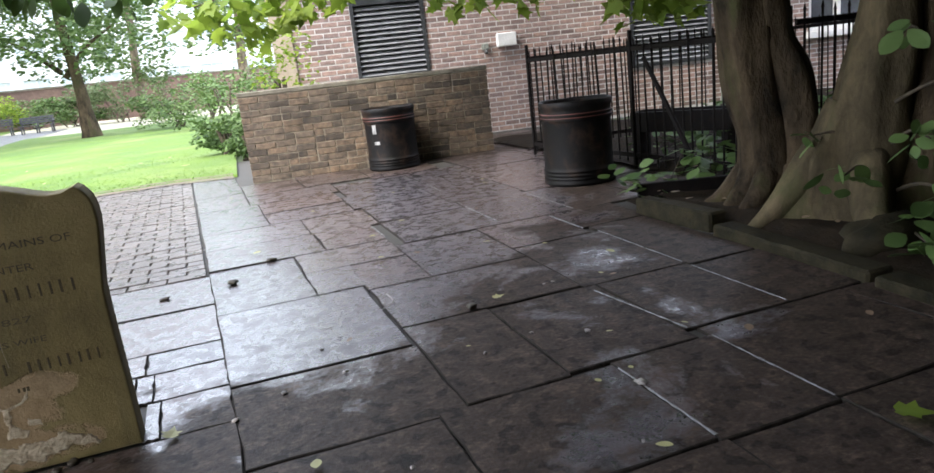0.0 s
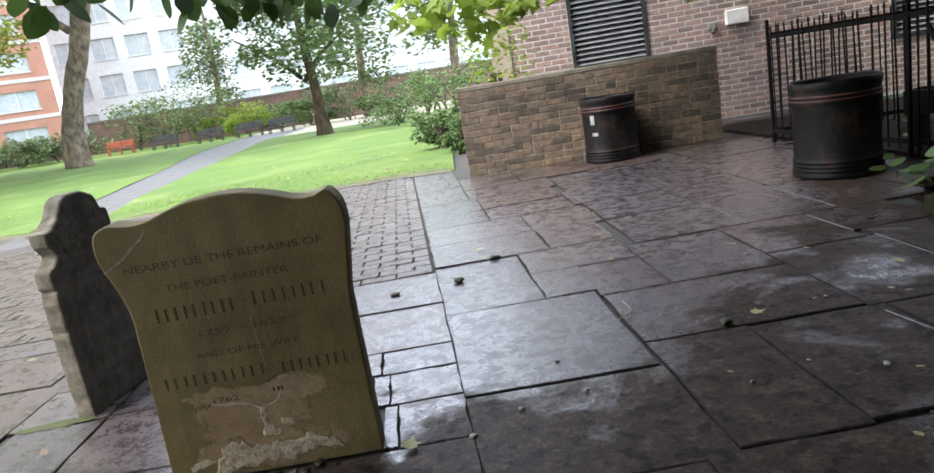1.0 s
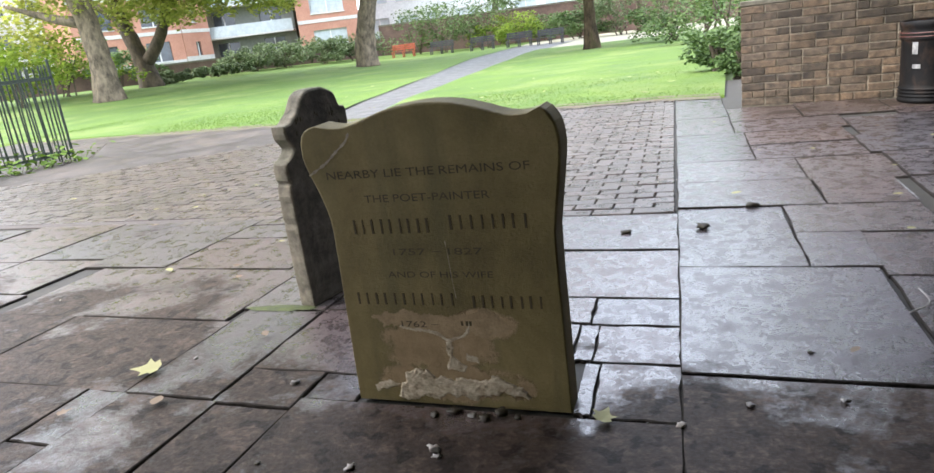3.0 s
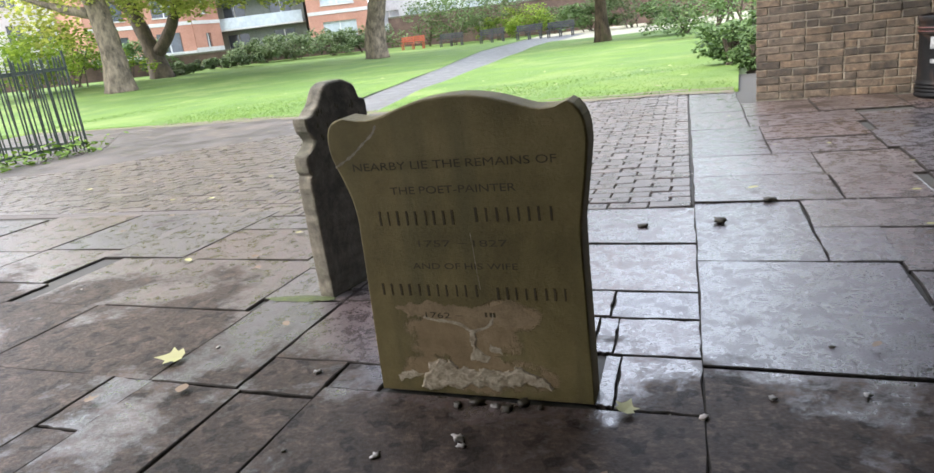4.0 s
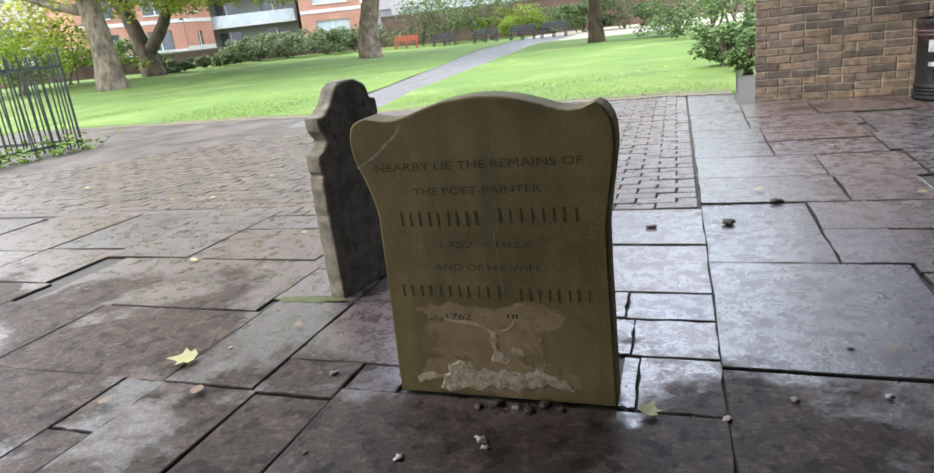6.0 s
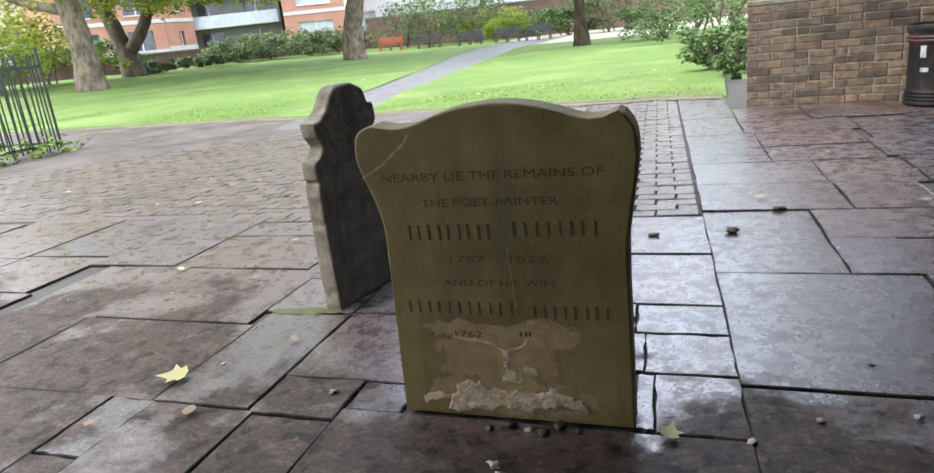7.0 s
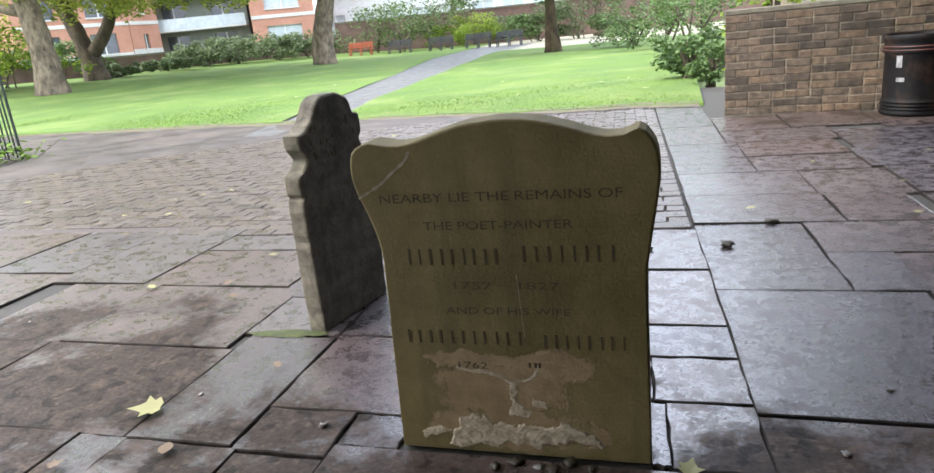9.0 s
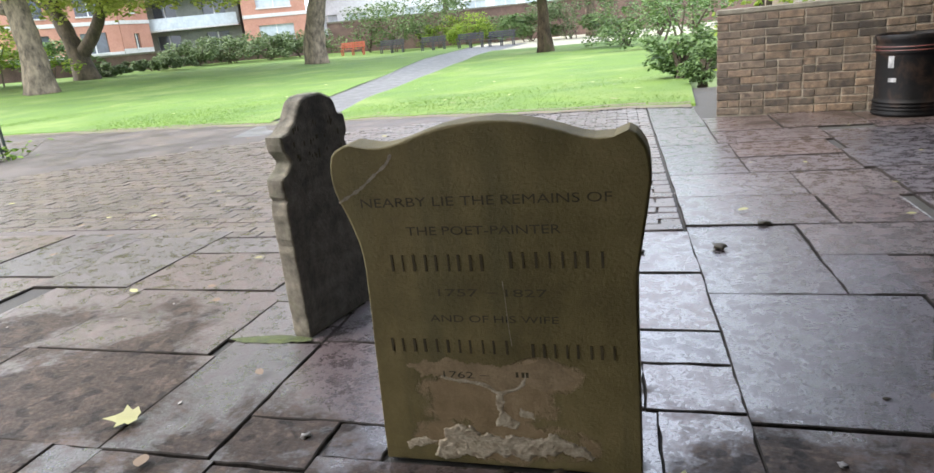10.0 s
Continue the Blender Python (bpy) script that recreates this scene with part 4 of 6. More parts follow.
def litter_bin(m, label, R, H):
    ob = thing("litter_bin", m, label, "litter bin", "black litter bins")
    prof = [(0.001, 0.012), (R * 0.94, 0.012), (R * 0.95, 0.0), (R, 0.012), (R, 0.03)]
    for z in (0.06, 0.09, 0.12):
        prof += [(R * 0.965, z - 0.012), (R * 0.965, z - 0.006), (R, z), (R * 0.97, z + 0.008)]
    prof += [(R * 0.95, 0.16), (R * 0.95, H - 0.16)]
    for z in (H - 0.13, H - 0.1):
        prof += [(R * 0.965, z - 0.012), (R, z), (R * 0.965, z + 0.012)]
    prof += [(R * 0.97, H - 0.05), (R * 1.0, H - 0.03), (R * 1.0, H), (R * 0.94, H), (R * 0.93, H - 0.3), (0.001, H - 0.32)]
    part("body", ring_profile(prof, 40), M["black_steel"], ob, smooth=True)
    for z in (H - 0.115, H - 0.085):
        part("band", ring_profile([(R * 0.985, z - 0.004), (R * 0.995, z), (R * 0.985, z + 0.004)], 40), M["steel_rust"], ob, "thin dull red stripe")
    part("liner", ring_profile([(R * 1.004, H - 0.025), (R * 1.01, H + 0.006), (R * 0.98, H + 0.014), (R * 0.93, H + 0.004), (R * 0.88, H - 0.12)], 40, bend=0.0025), M["black_steel"], ob, "black plastic liner folded over the rim", smooth=True)
    return ob


def curved_patch(R, a0, a1, z0, z1):
    bm = bmesh.new()
    rows = [[bm.verts.new((R * math.cos(a0 + (a1 - a0) * k / 6), R * math.sin(a0 + (a1 - a0) * k / 6), z)) for k in range(7)] for z in (z0, z1)]
    for k in range(6):
        bm.faces.new((rows[0][k], rows[0][k + 1], rows[1][k + 1], rows[1][k]))
    return bm


bin_a = litter_bin(pose(2.88, 5.48, 0), "black steel litter bin with white stickers by the wall", 0.30, 0.68)
for z0, z1, a0, a1 in ((0.42, 0.52, 3.72, 3.9), (0.3, 0.335, 3.75, 4.0)):
    part("sticker", curved_patch(0.30 * 0.952 + 0.002, a0, a1, z0, z1), M["sticker"], bin_a, "worn pale sticker")
bin_b = litter_bin(pose(3.84, 2.84, 0), "black ridged steel litter bin beside the railings", 0.30, 0.67)

# ---- clutter behind the railings ----
trough = thing("planter_trough", pose(4.95, 2.9, 0, 0, 0, -60), "dark timber trough behind the railings", "planter")
for q_ in ((-0.45, 0.45, -0.14, -0.11), (-0.45, 0.45, 0.11, 0.14), (-0.45, -0.42, -0.11, 0.11), (0.42, 0.45, -0.11, 0.11)):
    part("board", box(*q_, 0.28, 0.46), M["rail"], trough)
part("base", box(-0.42, 0.42, -0.11, 0.11, 0.28, 0.31), M["rail"], trough)
for x_ in (-0.4, 0.4):
    part("leg", box(x_ - 0.03, x_ + 0.03, -0.1, 0.1, 0, 0.28), M["rail"], trough)
prop = thing("leaning_bar", pose(4.46, 2.75, 0), "dark iron bar leaning on the railings", "bar")
part("bar", rod((0.1, -0.55, 0.02), (0.0, 0.0, 0.95), 0.022, 0.02, 8), M["rail"], prop)

# ---- railings ----


def railing(name, a, b, height, step, material, label, post_at=(0, 1), rails=(0.1, 0.9), r_=0.008):
    a, b = Vector(a), Vector(b)
    L = (b - a).length
    ob = thing(name, Matrix.Translation(a) @ pose(0, 0, 0, 0, 0, math.degrees(math.atan2(b.y - a.y, b.x - a.x))), label, "railing")
    for z in rails:
        part("rail", box(0, L, -0.006, 0.006, height * z - 0.02, height * z + 0.02), material, ob)
    for u in post_at:
        part("post", box(L * u - 0.015, L * u + 0.015, -0.015, 0.015, 0, height * 1.04, 0.004), material, ob)
    bm = rod((0, 0, 0.04), (0, 0, height - 0.05), r_, None, 6)
    rod((0, 0, height - 0.05), (0, 0, height), r_ * 1.5, 0.001, 6, bm)
    first = part("bar", bm, material, ob)
    n_ = int(L / step)
    bent = random.Random(int(L * 100))
    first.location = (L / n_ * 0.5, 0, 0)
    for k in range(1, n_):
        c = first.copy()
        scene.collection.objects.link(c)
        c.location = (L / n_ * (k + 0.5) + bent.uniform(-0.012, 0.012), bent.uniform(-0.012, 0.012), bent.uniform(-0.03, 0.02))
        c.rotation_euler = (radians(bent.uniform(-1.5, 1.5)), radians(bent.uniform(-1.6, 1.6)), 0)
    return ob


railing("railing", (4.31, 4.70, 0), (4.62, 1.35, 0), 1.14, 0.105, M["rail"], "black iron railings with pointed bars, rusty in places", (0, 0.52, 1))
railing("railing", (4.36, 4.74, 0), (9.2, 4.0, 0), 1.16, 0.105, M["rail"], "black iron railings in front of the brick building", (0.5, 1))
railing("railing", (4.66, 1.33, 0), (10.2, 0.5, 0), 1.2, 0.11, M["rail"], "black iron railings behind the trees", (0.5, 1))
railing("railing", (-7.75, 5.76, 0), (-8.05, 3.2, 0), 1.4, 0.12, M["rail_green"], "grey-green iron railings at the brick paving", (0, 1), (0.1, 0.86), 0.012)

railing("railing", (-7.9, 5.82, 0), (-12.6, 5.5, 0), 1.4, 0.12, M["rail_green"], "grey-green iron railings beside the lawn", (0.5, 1), (0.1, 0.86), 0.012)

# ---- trees by the paving ----


def limb(name, pts, radii, parent, material, rough=0.12, sides=14, n=5, lobes=None, label=""):
    line = smooth_line(pts, n)
    m_ = len(line)
    rad = [float(np.interp(i / (m_ - 1) * (len(radii) - 1), range(len(radii)), radii)) for i in range(m_)]
    lob = (lobes[0], [lobes[1] * max(0.0, 1 - i / (m_ * 0.4)) for i in range(m_)]) if lobes else None
    return part(name, tube(line, rad, sides, None, rough, lob), material, parent, label, smooth=True)


tree_a = thing("tree", pose(4.05, 0.98, 0), "twin-stemmed tree with pale mottled bark and spreading roots", "tree")
limb("trunk", [(-0.01, 0.01, -0.05), (0.0, 0.0, 0.2), (0.0, 0.0, 0.48), (-0.04, 0.03, 0.73), (-0.06, 0.05, 0.97), (-0.08, 0.07, 1.23), (-0.09, 0.08, 1.6), (-0.3, 0.0, 2.6), (-0.5, -0.2, 3.8), (-0.4, -0.6, 5.5)], [0.16, 0.125, 0.122, 0.135, 0.148, 0.155, 0.155, 0.14, 0.12, 0.06], tree_a, M["bark"], 0.3, 24, 7, (5, 0.35))
limb("trunk", [(0.07, -0.06, -0.05), (0.1, -0.08, 0.16), (0.14, -0.1, 0.4), (0.14, -0.1, 0.61), (0.11, -0.08, 0.81), (0.05, -0.03, 1.02), (0.03, 0.0, 1.46), (0.05, 0.2, 2.4), (0.2, 0.6, 3.8), (0.4, 0.8, 5.2)], [0.13, 0.105, 0.12, 0.12, 0.115, 0.1, 0.1, 0.1, 0.09, 0.05], tree_a, M["bark"], 0.3, 20, 7, (4, 0.3))
for q in (((-0.03, 0.0, 0.34), (-0.1, 0.01, 0.18), (-0.22, 0.0, 0.07), (-0.36, -0.01, -0.04)), ((0.0, -0.05, 0.32), (-0.09, -0.09, 0.16), (-0.21, -0.11, 0.06), (-0.35, -0.13, -0.04)), ((0.1, -0.1, 0.3), (0.04, -0.18, 0.14), (-0.08, -0.24, 0.05), (-0.2, -0.28, -0.04)), ((-0.04, 0.08, 0.25), (-0.14, 0.14, 0.1), (-0.24, 0.2, 0.02), (-0.34, 0.24, -0.05))):
    limb("root", q, [0.075, 0.065, 0.05, 0.03], tree_a, M["bark"], 0.25, 12, 5)
tree_b = thing("tree", pose(4.2, 0.45, 0), "thick leaning tree trunk with mottled olive bark", "tree")
limb("trunk", [(-0.06, 0.07, -0.06), (-0.03, 0.03, 0.17), (0.01, -0.02, 0.43), (0.04, -0.05, 0.67), (0.07, -0.08, 0.9), (0.08, -0.09, 1.13), (0.09, -0.1, 1.45), (0.25, -0.15, 2.4), (0.6, -0.2, 4.0), (0.9, -0.5, 5.5)], [0.3, 0.235, 0.195, 0.158, 0.145, 0.128, 0.12, 0.14, 0.13, 0.08], tree_b, M["bark_olive"], 0.28, 28, 7, (4, 0.3))
limb("trunk", [(0.2, -0.2, -0.06), (0.24, -0.24, 0.4), (0.27, -0.27, 0.9), (0.29, -0.29, 1.5), (0.6, -0.6, 2.6), (1.2, -0.9, 4.2)], [0.2, 0.13, 0.11, 0.1, 0.09, 0.05], tree_b, M["bark"], 0.28, 20, 7, (4, 0.3))
for q in (((-0.02, 0.02, 0.6), (-0.14, 0.09, 0.38), (-0.29, 0.14, 0.19), (-0.43, 0.19, 0.06), (-0.56, 0.24, -0.05)), ((-0.06, -0.12, 0.35), (-0.2, -0.26, 0.15), (-0.32, -0.4, 0.05), (-0.42, -0.5, -0.05))):
    limb("root", q, [0.13, 0.115, 0.09, 0.06, 0.04] if len(q) > 4 else [0.11, 0.09, 0.07, 0.04], tree_b, M["bark_olive"], 0.25, 14, 5)
# overhead limbs and the shading crown
rc = random.Random(11)
clumps = []
for tr, tips in ((tree_a, [(-1.6, -1.6, 3.4), (-2.6, 0.2, 3.6), (-1.2, 1.6, 3.5), (1.4, 2.2, 3.9), (-0.6, -3.0, 3.7)]), (tree_b, [(-2.4, -2.4, 3.8), (-3.6, -0.9, 4.1), (-0.5, -3.4, 3.9), (1.8, -1.4, 4.2), (2.2, 1.2, 4.2)])):
    for tx, ty, tz in tips:
        limb("branch", [(-0.3 if tr is tree_a else 0.45, -0.1, 2.6), (tx * 0.4, ty * 0.4, 3.0), (tx * 0.75, ty * 0.75, tz - 0.1), (tx, ty, tz)], [0.08, 0.06, 0.035, 0.012], tr, M["bark"], 0.1, 8, 4)
        base = tr.matrix_world.translation
        for k in range(6):
            u = 0.5 + 0.12 * k
            clumps.append((base.x + tx * u + rc.uniform(-0.6, 0.6), base.y + ty * u + rc.uniform(-0.6, 0.6), 3.0 + (tz - 2.7) * u + rc.uniform(-0.2, 0.9), rc.uniform(0.5, 0.9)))
# further clumps, out of view, added only to shade paving, wall and trunks
for k in range(230):
    cx, cy = rc.uniform(-3.0, 9.0), rc.uniform(-8.0, 2.4)
    if cy > 0.6 and cx < 3.2:
        cy -= 4.0
    clumps.append((cx, cy, rc.uniform(3.2, 6.0) if cy > -2.8 else rc.uniform(1.8, 6.0), rc.uniform(0.7, 1.2)))
for k in range(150):
    clumps.append((rc.uniform(2.5, 6.5), rc.uniform(0.2, 4.2), rc.uniform(3.7, 5.4), rc.uniform(0.7, 1.1)))
for k in range(85):
    clumps.append((rc.uniform(2.6, 6.0), rc.uniform(1.6, 4.4), rc.uniform(2.5, 3.5), rc.uniform(0.5, 0.75)))
for k in range(110):
    clumps.append((rc.uniform(4.4, 11.0), rc.uniform(1.0, 4.4), rc.uniform(3.3, 7.5), rc.uniform(0.7, 1.2)))
for k in range(70):
    clumps.append((rc.uniform(6.5, 12.0), rc.uniform(-7.0, 2.0), rc.uniform(0.8, 6.0), rc.uniform(0.7, 1.2)))
for k in range(60):
    clumps.append((rc.uniform(2.2, 4.2), rc.uniform(3.3, 5.6), rc.uniform(3.0, 4.0), rc.uniform(0.45, 0.7)))
for k in range(80):
    clumps.append((rc.uniform(1.0, 3.0), rc.uniform(-3.2, 0.7), rc.uniform(2.9, 4.0), rc.uniform(0.45, 0.7)))
for k in range(60):
    clumps.append((rc.uniform(2.8, 4.8), rc.uniform(4.2, 6.6), rc.uniform(2.8, 3.5), rc.uniform(0.4, 0.6)))
for k in range(90):
    clumps.append((rc.uniform(1.8, 4.2), rc.uniform(-2.6, 0.3), rc.uniform(2.5, 3.0), rc.uniform(0.4, 0.6)))
for k in range(130):
    clumps.append((rc.uniform(2.0, 6.5), rc.uniform(-4.5, 1.8), rc.uniform(2.9, 3.9), rc.uniform(0.5, 0.8)))
for k in range(80):
    clumps.append((rc.uniform(5.0, 11.0), rc.uniform(-6.5, -1.2), rc.uniform(0.4, 3.4), rc.uniform(0.6, 1.0)))
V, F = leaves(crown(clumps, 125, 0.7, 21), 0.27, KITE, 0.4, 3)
shade_crown = new("crown", mesh_of("crown", V, F, M["leaf_dark"]))
shade_crown.parent, shade_crown.matrix_parent_inverse = tree_b, tree_b.matrix_world.inverted()
# low sprays that hang over the paving
SPRAY = []
for az, d_, el, rad in ((-1.2, 6.2, 6.0, 0.22), (1.5, 6.0, 5.8, 0.3), (3.5, 6.1, 4.6, 0.24), (5.2, 6.2, 5.8, 0.3), (7.0, 6.3, 6.6, 0.3), (9.0, 6.2, 6.4, 0.25), (19, 6.0, 5.4, 0.2), (22, 5.6, 5.4, 0.2), (25, 5.4, 5.0, 0.18), (28, 5.4, 5.4, 0.2), (34, 5.6, 3.2, 0.26), (36.5, 5.6, 3.4, 0.3), (35, 5.4, 4.6, 0.3)):
    p = polar(az, d_, 1.053 + d_ * math.tan(radians(el)), (1.092, -2.235))
    SPRAY.append((p.x, p.y, p.z, rad))


def sprays(places, per, spread, size, shape, droop_, seed, up, mat, owner, name, label):
    """One hanging cluster of leaves at each place, parts of the tree that bears them."""
    for k, q_ in enumerate(places):
        V_, F_ = leaves(crown([q_], per, spread, seed + k), size, shape, droop_, seed + 3 * k, up)
        o_ = new(name, mesh_of(name, V_, F_, M[mat]))
        o_.parent, o_.matrix_parent_inverse = owner, owner.matrix_world.inverted()
        o_["label"], o_["kind"] = label, "stuff"


sprays(SPRAY, 26, 0.25, 0.15, MAPLE, 0.9, 5, 0.5, "leaf_near", tree_a, "spray", "hanging spray of lobed bright green leaves")
limb("twig", [(-0.5, 1.0, 3.3), (-1.2, 2.2, 2.6), (-2.0, 2.9, 2.05), (-3.0, 3.0, 1.75)], [0.03, 0.022, 0.014, 0.006], tree_a, M["twig"], 0.1, 6, 5)
limb("twig", [(-0.3, 1.0, 3.0), (-0.2, 1.9, 2.4), (0.0, 2.0, 1.9), (0.3, 1.6, 1.5)], [0.03, 0.02, 0.014, 0.006], tree_a, M["twig"], 0.1, 6, 5)
NEAR = []
for az, d_, el, rad in ((-12.5, 2.6, 8.2, 0.12), (-10.5, 2.6, 8.4, 0.12), (-7, 2.6, 8.4, 0.12), (-4.5, 2.7, 8.4, 0.1), (-26, 2.4, 10.4, 0.12), (-23, 2.4, 11.0, 0.12), (-17, 2.5, 9.6, 0.12), (-14, 2.5, 9.4, 0.1)):
    p = polar(az, d_, 1.06 + d_ * math.tan(radians(el)), (1.03, -2.0))
    NEAR.append((p.x, p.y, p.z + 0.03, rad))
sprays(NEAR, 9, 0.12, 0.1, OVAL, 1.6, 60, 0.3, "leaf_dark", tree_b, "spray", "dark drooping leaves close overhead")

SHOOTS = []
for az, d_, el, rad in ((48.3, 3.5, -11, 0.1), (53.5, 3.45, -8.5, 0.12), (55.0, 3.4, -12.5, 0.13), (54.0, 3.3, -16.0, 0.12), (52.5, 3.6, -1.0, 0.1), (46.0, 3.9, -8.0, 0.06), (56.0, 3.4, -5.0, 0.14)):
    p = polar(az, d_, 1.053 + d_ * math.tan(radians(el)), (1.092, -2.235))
    SHOOTS.append((p.x, p.y, p.z, rad))
sprays(SHOOTS, 14, 0.12, 0.11, OVAL, 0.8, 90, 0.5, "leaf_shrub", tree_b, "shoot", "young leafy shoot on the trunk")
for p in SHOOTS:
    q_ = Vector(p[:3]) - Vector((4.2, 0.45, 0))
    limb("shoot_stem", [(0.05, -0.1, max(0.15, q_.z - 0.15)), tuple(Vector((0.05, -0.1, q_.z)).lerp(q_, 0.6)), tuple(q_)], [0.012, 0.008, 0.004], tree_b, M["twig"], 0.05, 6, 4)

# tree bed with its kerb
sheet("tree_bed", 3.56, 4.5, -3.5, 1.72, 14, 40, lambda x, y: 0.02 + 0.05 * noise.noise(Vector((x * 2, y * 2, 0))) + (0.05 if x > 3.7 else 0), M["soil"], "dark leaf-strewn soil round the trees", "soil")
sheet("tree_bed", 4.44, 16.0, -6.0, 7.0 - 0.5, 60, 60, lambda x, y: 0.03 + 0.05 * noise.noise(Vector((x * 2, y * 2, 0))), M["soil"], "dark planted soil behind the railings", "soil")


def kerb(p, q, w, h_, label):
    p, q = Vector(p), Vector(q)
    ob = thing("kerb", Matrix.Translation(p) @ pose(0, 0, 0, 0, 0, math.degrees(math.atan2(q.y - p.y, q.x - p.x))), label, "kerb")
    bm = box(0, (q - p).length, 0, w, -0.04, h_, 0.012)
    bmesh.ops.subdivide_edges(bm, edges=[e_ for e_ in bm.edges if e_.calc_length() > 0.3], cuts=6)
    for v in bm.verts:
        v.co += Vector((0, 0.006 * noise.noise(v.co * 9), 0.006 * noise.noise(v.co * 7 + Vector((3, 1, 0)))))
    part("block", bm, M["curb"], ob)


kerb((3.55, 0.83, 0), (3.5, 1.5, 0), -0.12, 0.1, "short mossy stone kerb block at the tree")
kerb((3.46, -0.25, 0), (3.52, 0.78, 0), -0.14, 0.05, "low mossy kerb stone sunk in the soil")
kerb((3.36, -1.5, 0), (3.45, -0.28, 0), -0.14, 0.04, "low dark kerb stone")
plank = thing("timber_plank", pose(3.72, 1.62, 0.09, 0, 0, -22), "dark wet plank lying in the tree bed", "plank")
part("board", box(-0.1, 0.9, -0.02, 0.02, -0.06, 0.06, 0.006), M["rail"], plank)
rock = thing("boulder", pose(3.86, 0.0, 0.06), "dark mossy stone lying by the trunk", "boulder")
bm = bmesh.new()
bmesh.ops.create_icosphere(bm, subdivisions=3, radius=1)
for v in bm.verts:
    v.co = Vector((v.co.x * 0.2, v.co.y * 0.15, v.co.z * 0.12)) * (1 + 0.35 * noise.noise(v.co * 1.6))
part("stone", bm, M["curb"], rock, smooth=True)


def plant(m, n_, rad, size, label, seed, mat="leaf_shrub"):
    ob = thing("ground_plant", m, label, "plant", "plants round the trees")
    r_ = np.random.RandomState(seed)
    pts_ = np.stack([r_.normal(0, rad * 0.5, n_), r_.normal(0, rad * 0.5, n_), np.abs(r_.normal(0.1, 0.09, n_))], 1)
    V_, F_ = leaves(pts_, size, OVAL, 0.4, seed)
    o_ = new("foliage", mesh_of("foliage", V_, F_, M[mat]))
    o_.parent = ob
    for k in range(0, n_, 6):
        part("stem", rod((pts_[k][0] * 0.4, pts_[k][1] * 0.4, 0), pts_[k], 0.004, 0.002, 5), M["twig"], ob)


for x, y, n_, rad, sz, sd in ((3.75, 1.7, 34, 0.28, 0.12, 1), (4.3, 1.75, 40, 0.3, 0.12, 2), (4.6, 2.0, 40, 0.4, 0.12, 3), (4.05, -0.2, 26, 0.25, 0.13, 4), (3.75, -0.55, 22, 0.2, 0.13, 5), (4.2, -0.75, 50, 0.4, 0.14, 6), (5.2, 2.6, 60, 0.5, 0.12, 7), (5.0, -0.6, 60, 0.5, 0.14, 8), (5.6, 1.6, 60, 0.6, 0.12, 9), (5.6, 3.6, 110, 0.8, 0.13, 10), (6.8, 2.8, 130, 0.9, 0.14, 11), (7.2, 4.4, 130, 0.9, 0.13, 12), (8.6, 3.4, 130, 1.0, 0.14, 13), (6.6, 0.4, 120, 0.8, 0.15, 14), (8.0, 1.4, 140, 1.0, 0.15, 15)):
    plant(pose(x, y, 0.05), n_, rad, sz, "leafy green ground plant in the tree bed", sd)

for k in range(7):
    plant(pose(-7.72 - 0.05 * k, 5.75 - 0.42 * k, 0.0), 70, 0.34, 0.09, "low weeds and grass along the foot of the railings", 40 + k, "blade")

# ---- trees of the lawn ----


def far_tree(pos, r0, pts, radii, branches, clump_list, per, spread, leaf, mat, label, seed, shape=KITE, bark="bark_far"):
    ob = thing("tree", Matrix.Translation(pos), label, "tree", "trees of the lawn")
    limb("trunk", pts, radii, ob, M[bark], 0.18, 14, 6, (5, 0.35))
    for bp, br in branches:
        limb("branch", bp, br, ob, M[bark], 0.15, 9, 5)
    V_, F_ = leaves(crown(clump_list, per, spread, seed), leaf, shape, 0.5, seed)
    o_ = new("crown", mesh_of("crown", V_, F_, M[mat]))
    o_.parent = ob
    return ob


def ball(cx, cy, cz, rx, rz, n_, rad, seed):
    q = random.Random(seed)
    out = []
    while len(out) < n_:
        x, y, z = (q.uniform(-1, 1) for _ in range(3))
        if 0.2 < x * x + y * y + z * z < 1:
            out.append((cx + x * rx, cy + y * rx, cz + z * rz, rad * q.uniform(0.6, 1.3)))
    return out


# slender tree by the path
p3 = polar(-9.1, 28.5)
far_tree(p3, 0.25, [(0, 0, -0.1), (0.0, 0, 1.0), (-0.05, 0, 2.4), (-0.15, 0, 4.2), (-0.2, 0, 6.5)], [0.32, 0.22, 0.19, 0.15, 0.06],
         [([(-0.4, 0, 2.2), (0.4, 0.3, 3.2), (1.6, 0.2, 4.0)], [0.1, 0.07, 0.03]), ([(-0.5, 0, 2.4), (-1.6, 0.4, 3.4), (-2.8, 0, 4.2)], [0.1, 0.06, 0.03])],
         ball(-0.3, 0, 5.2, 3.6, 3.3, 90, 0.75, 2), 110, 0.75, 0.2, "leaf_tree", "slender young tree with grey-green crown on the lawn", 31, KITE, "bark")
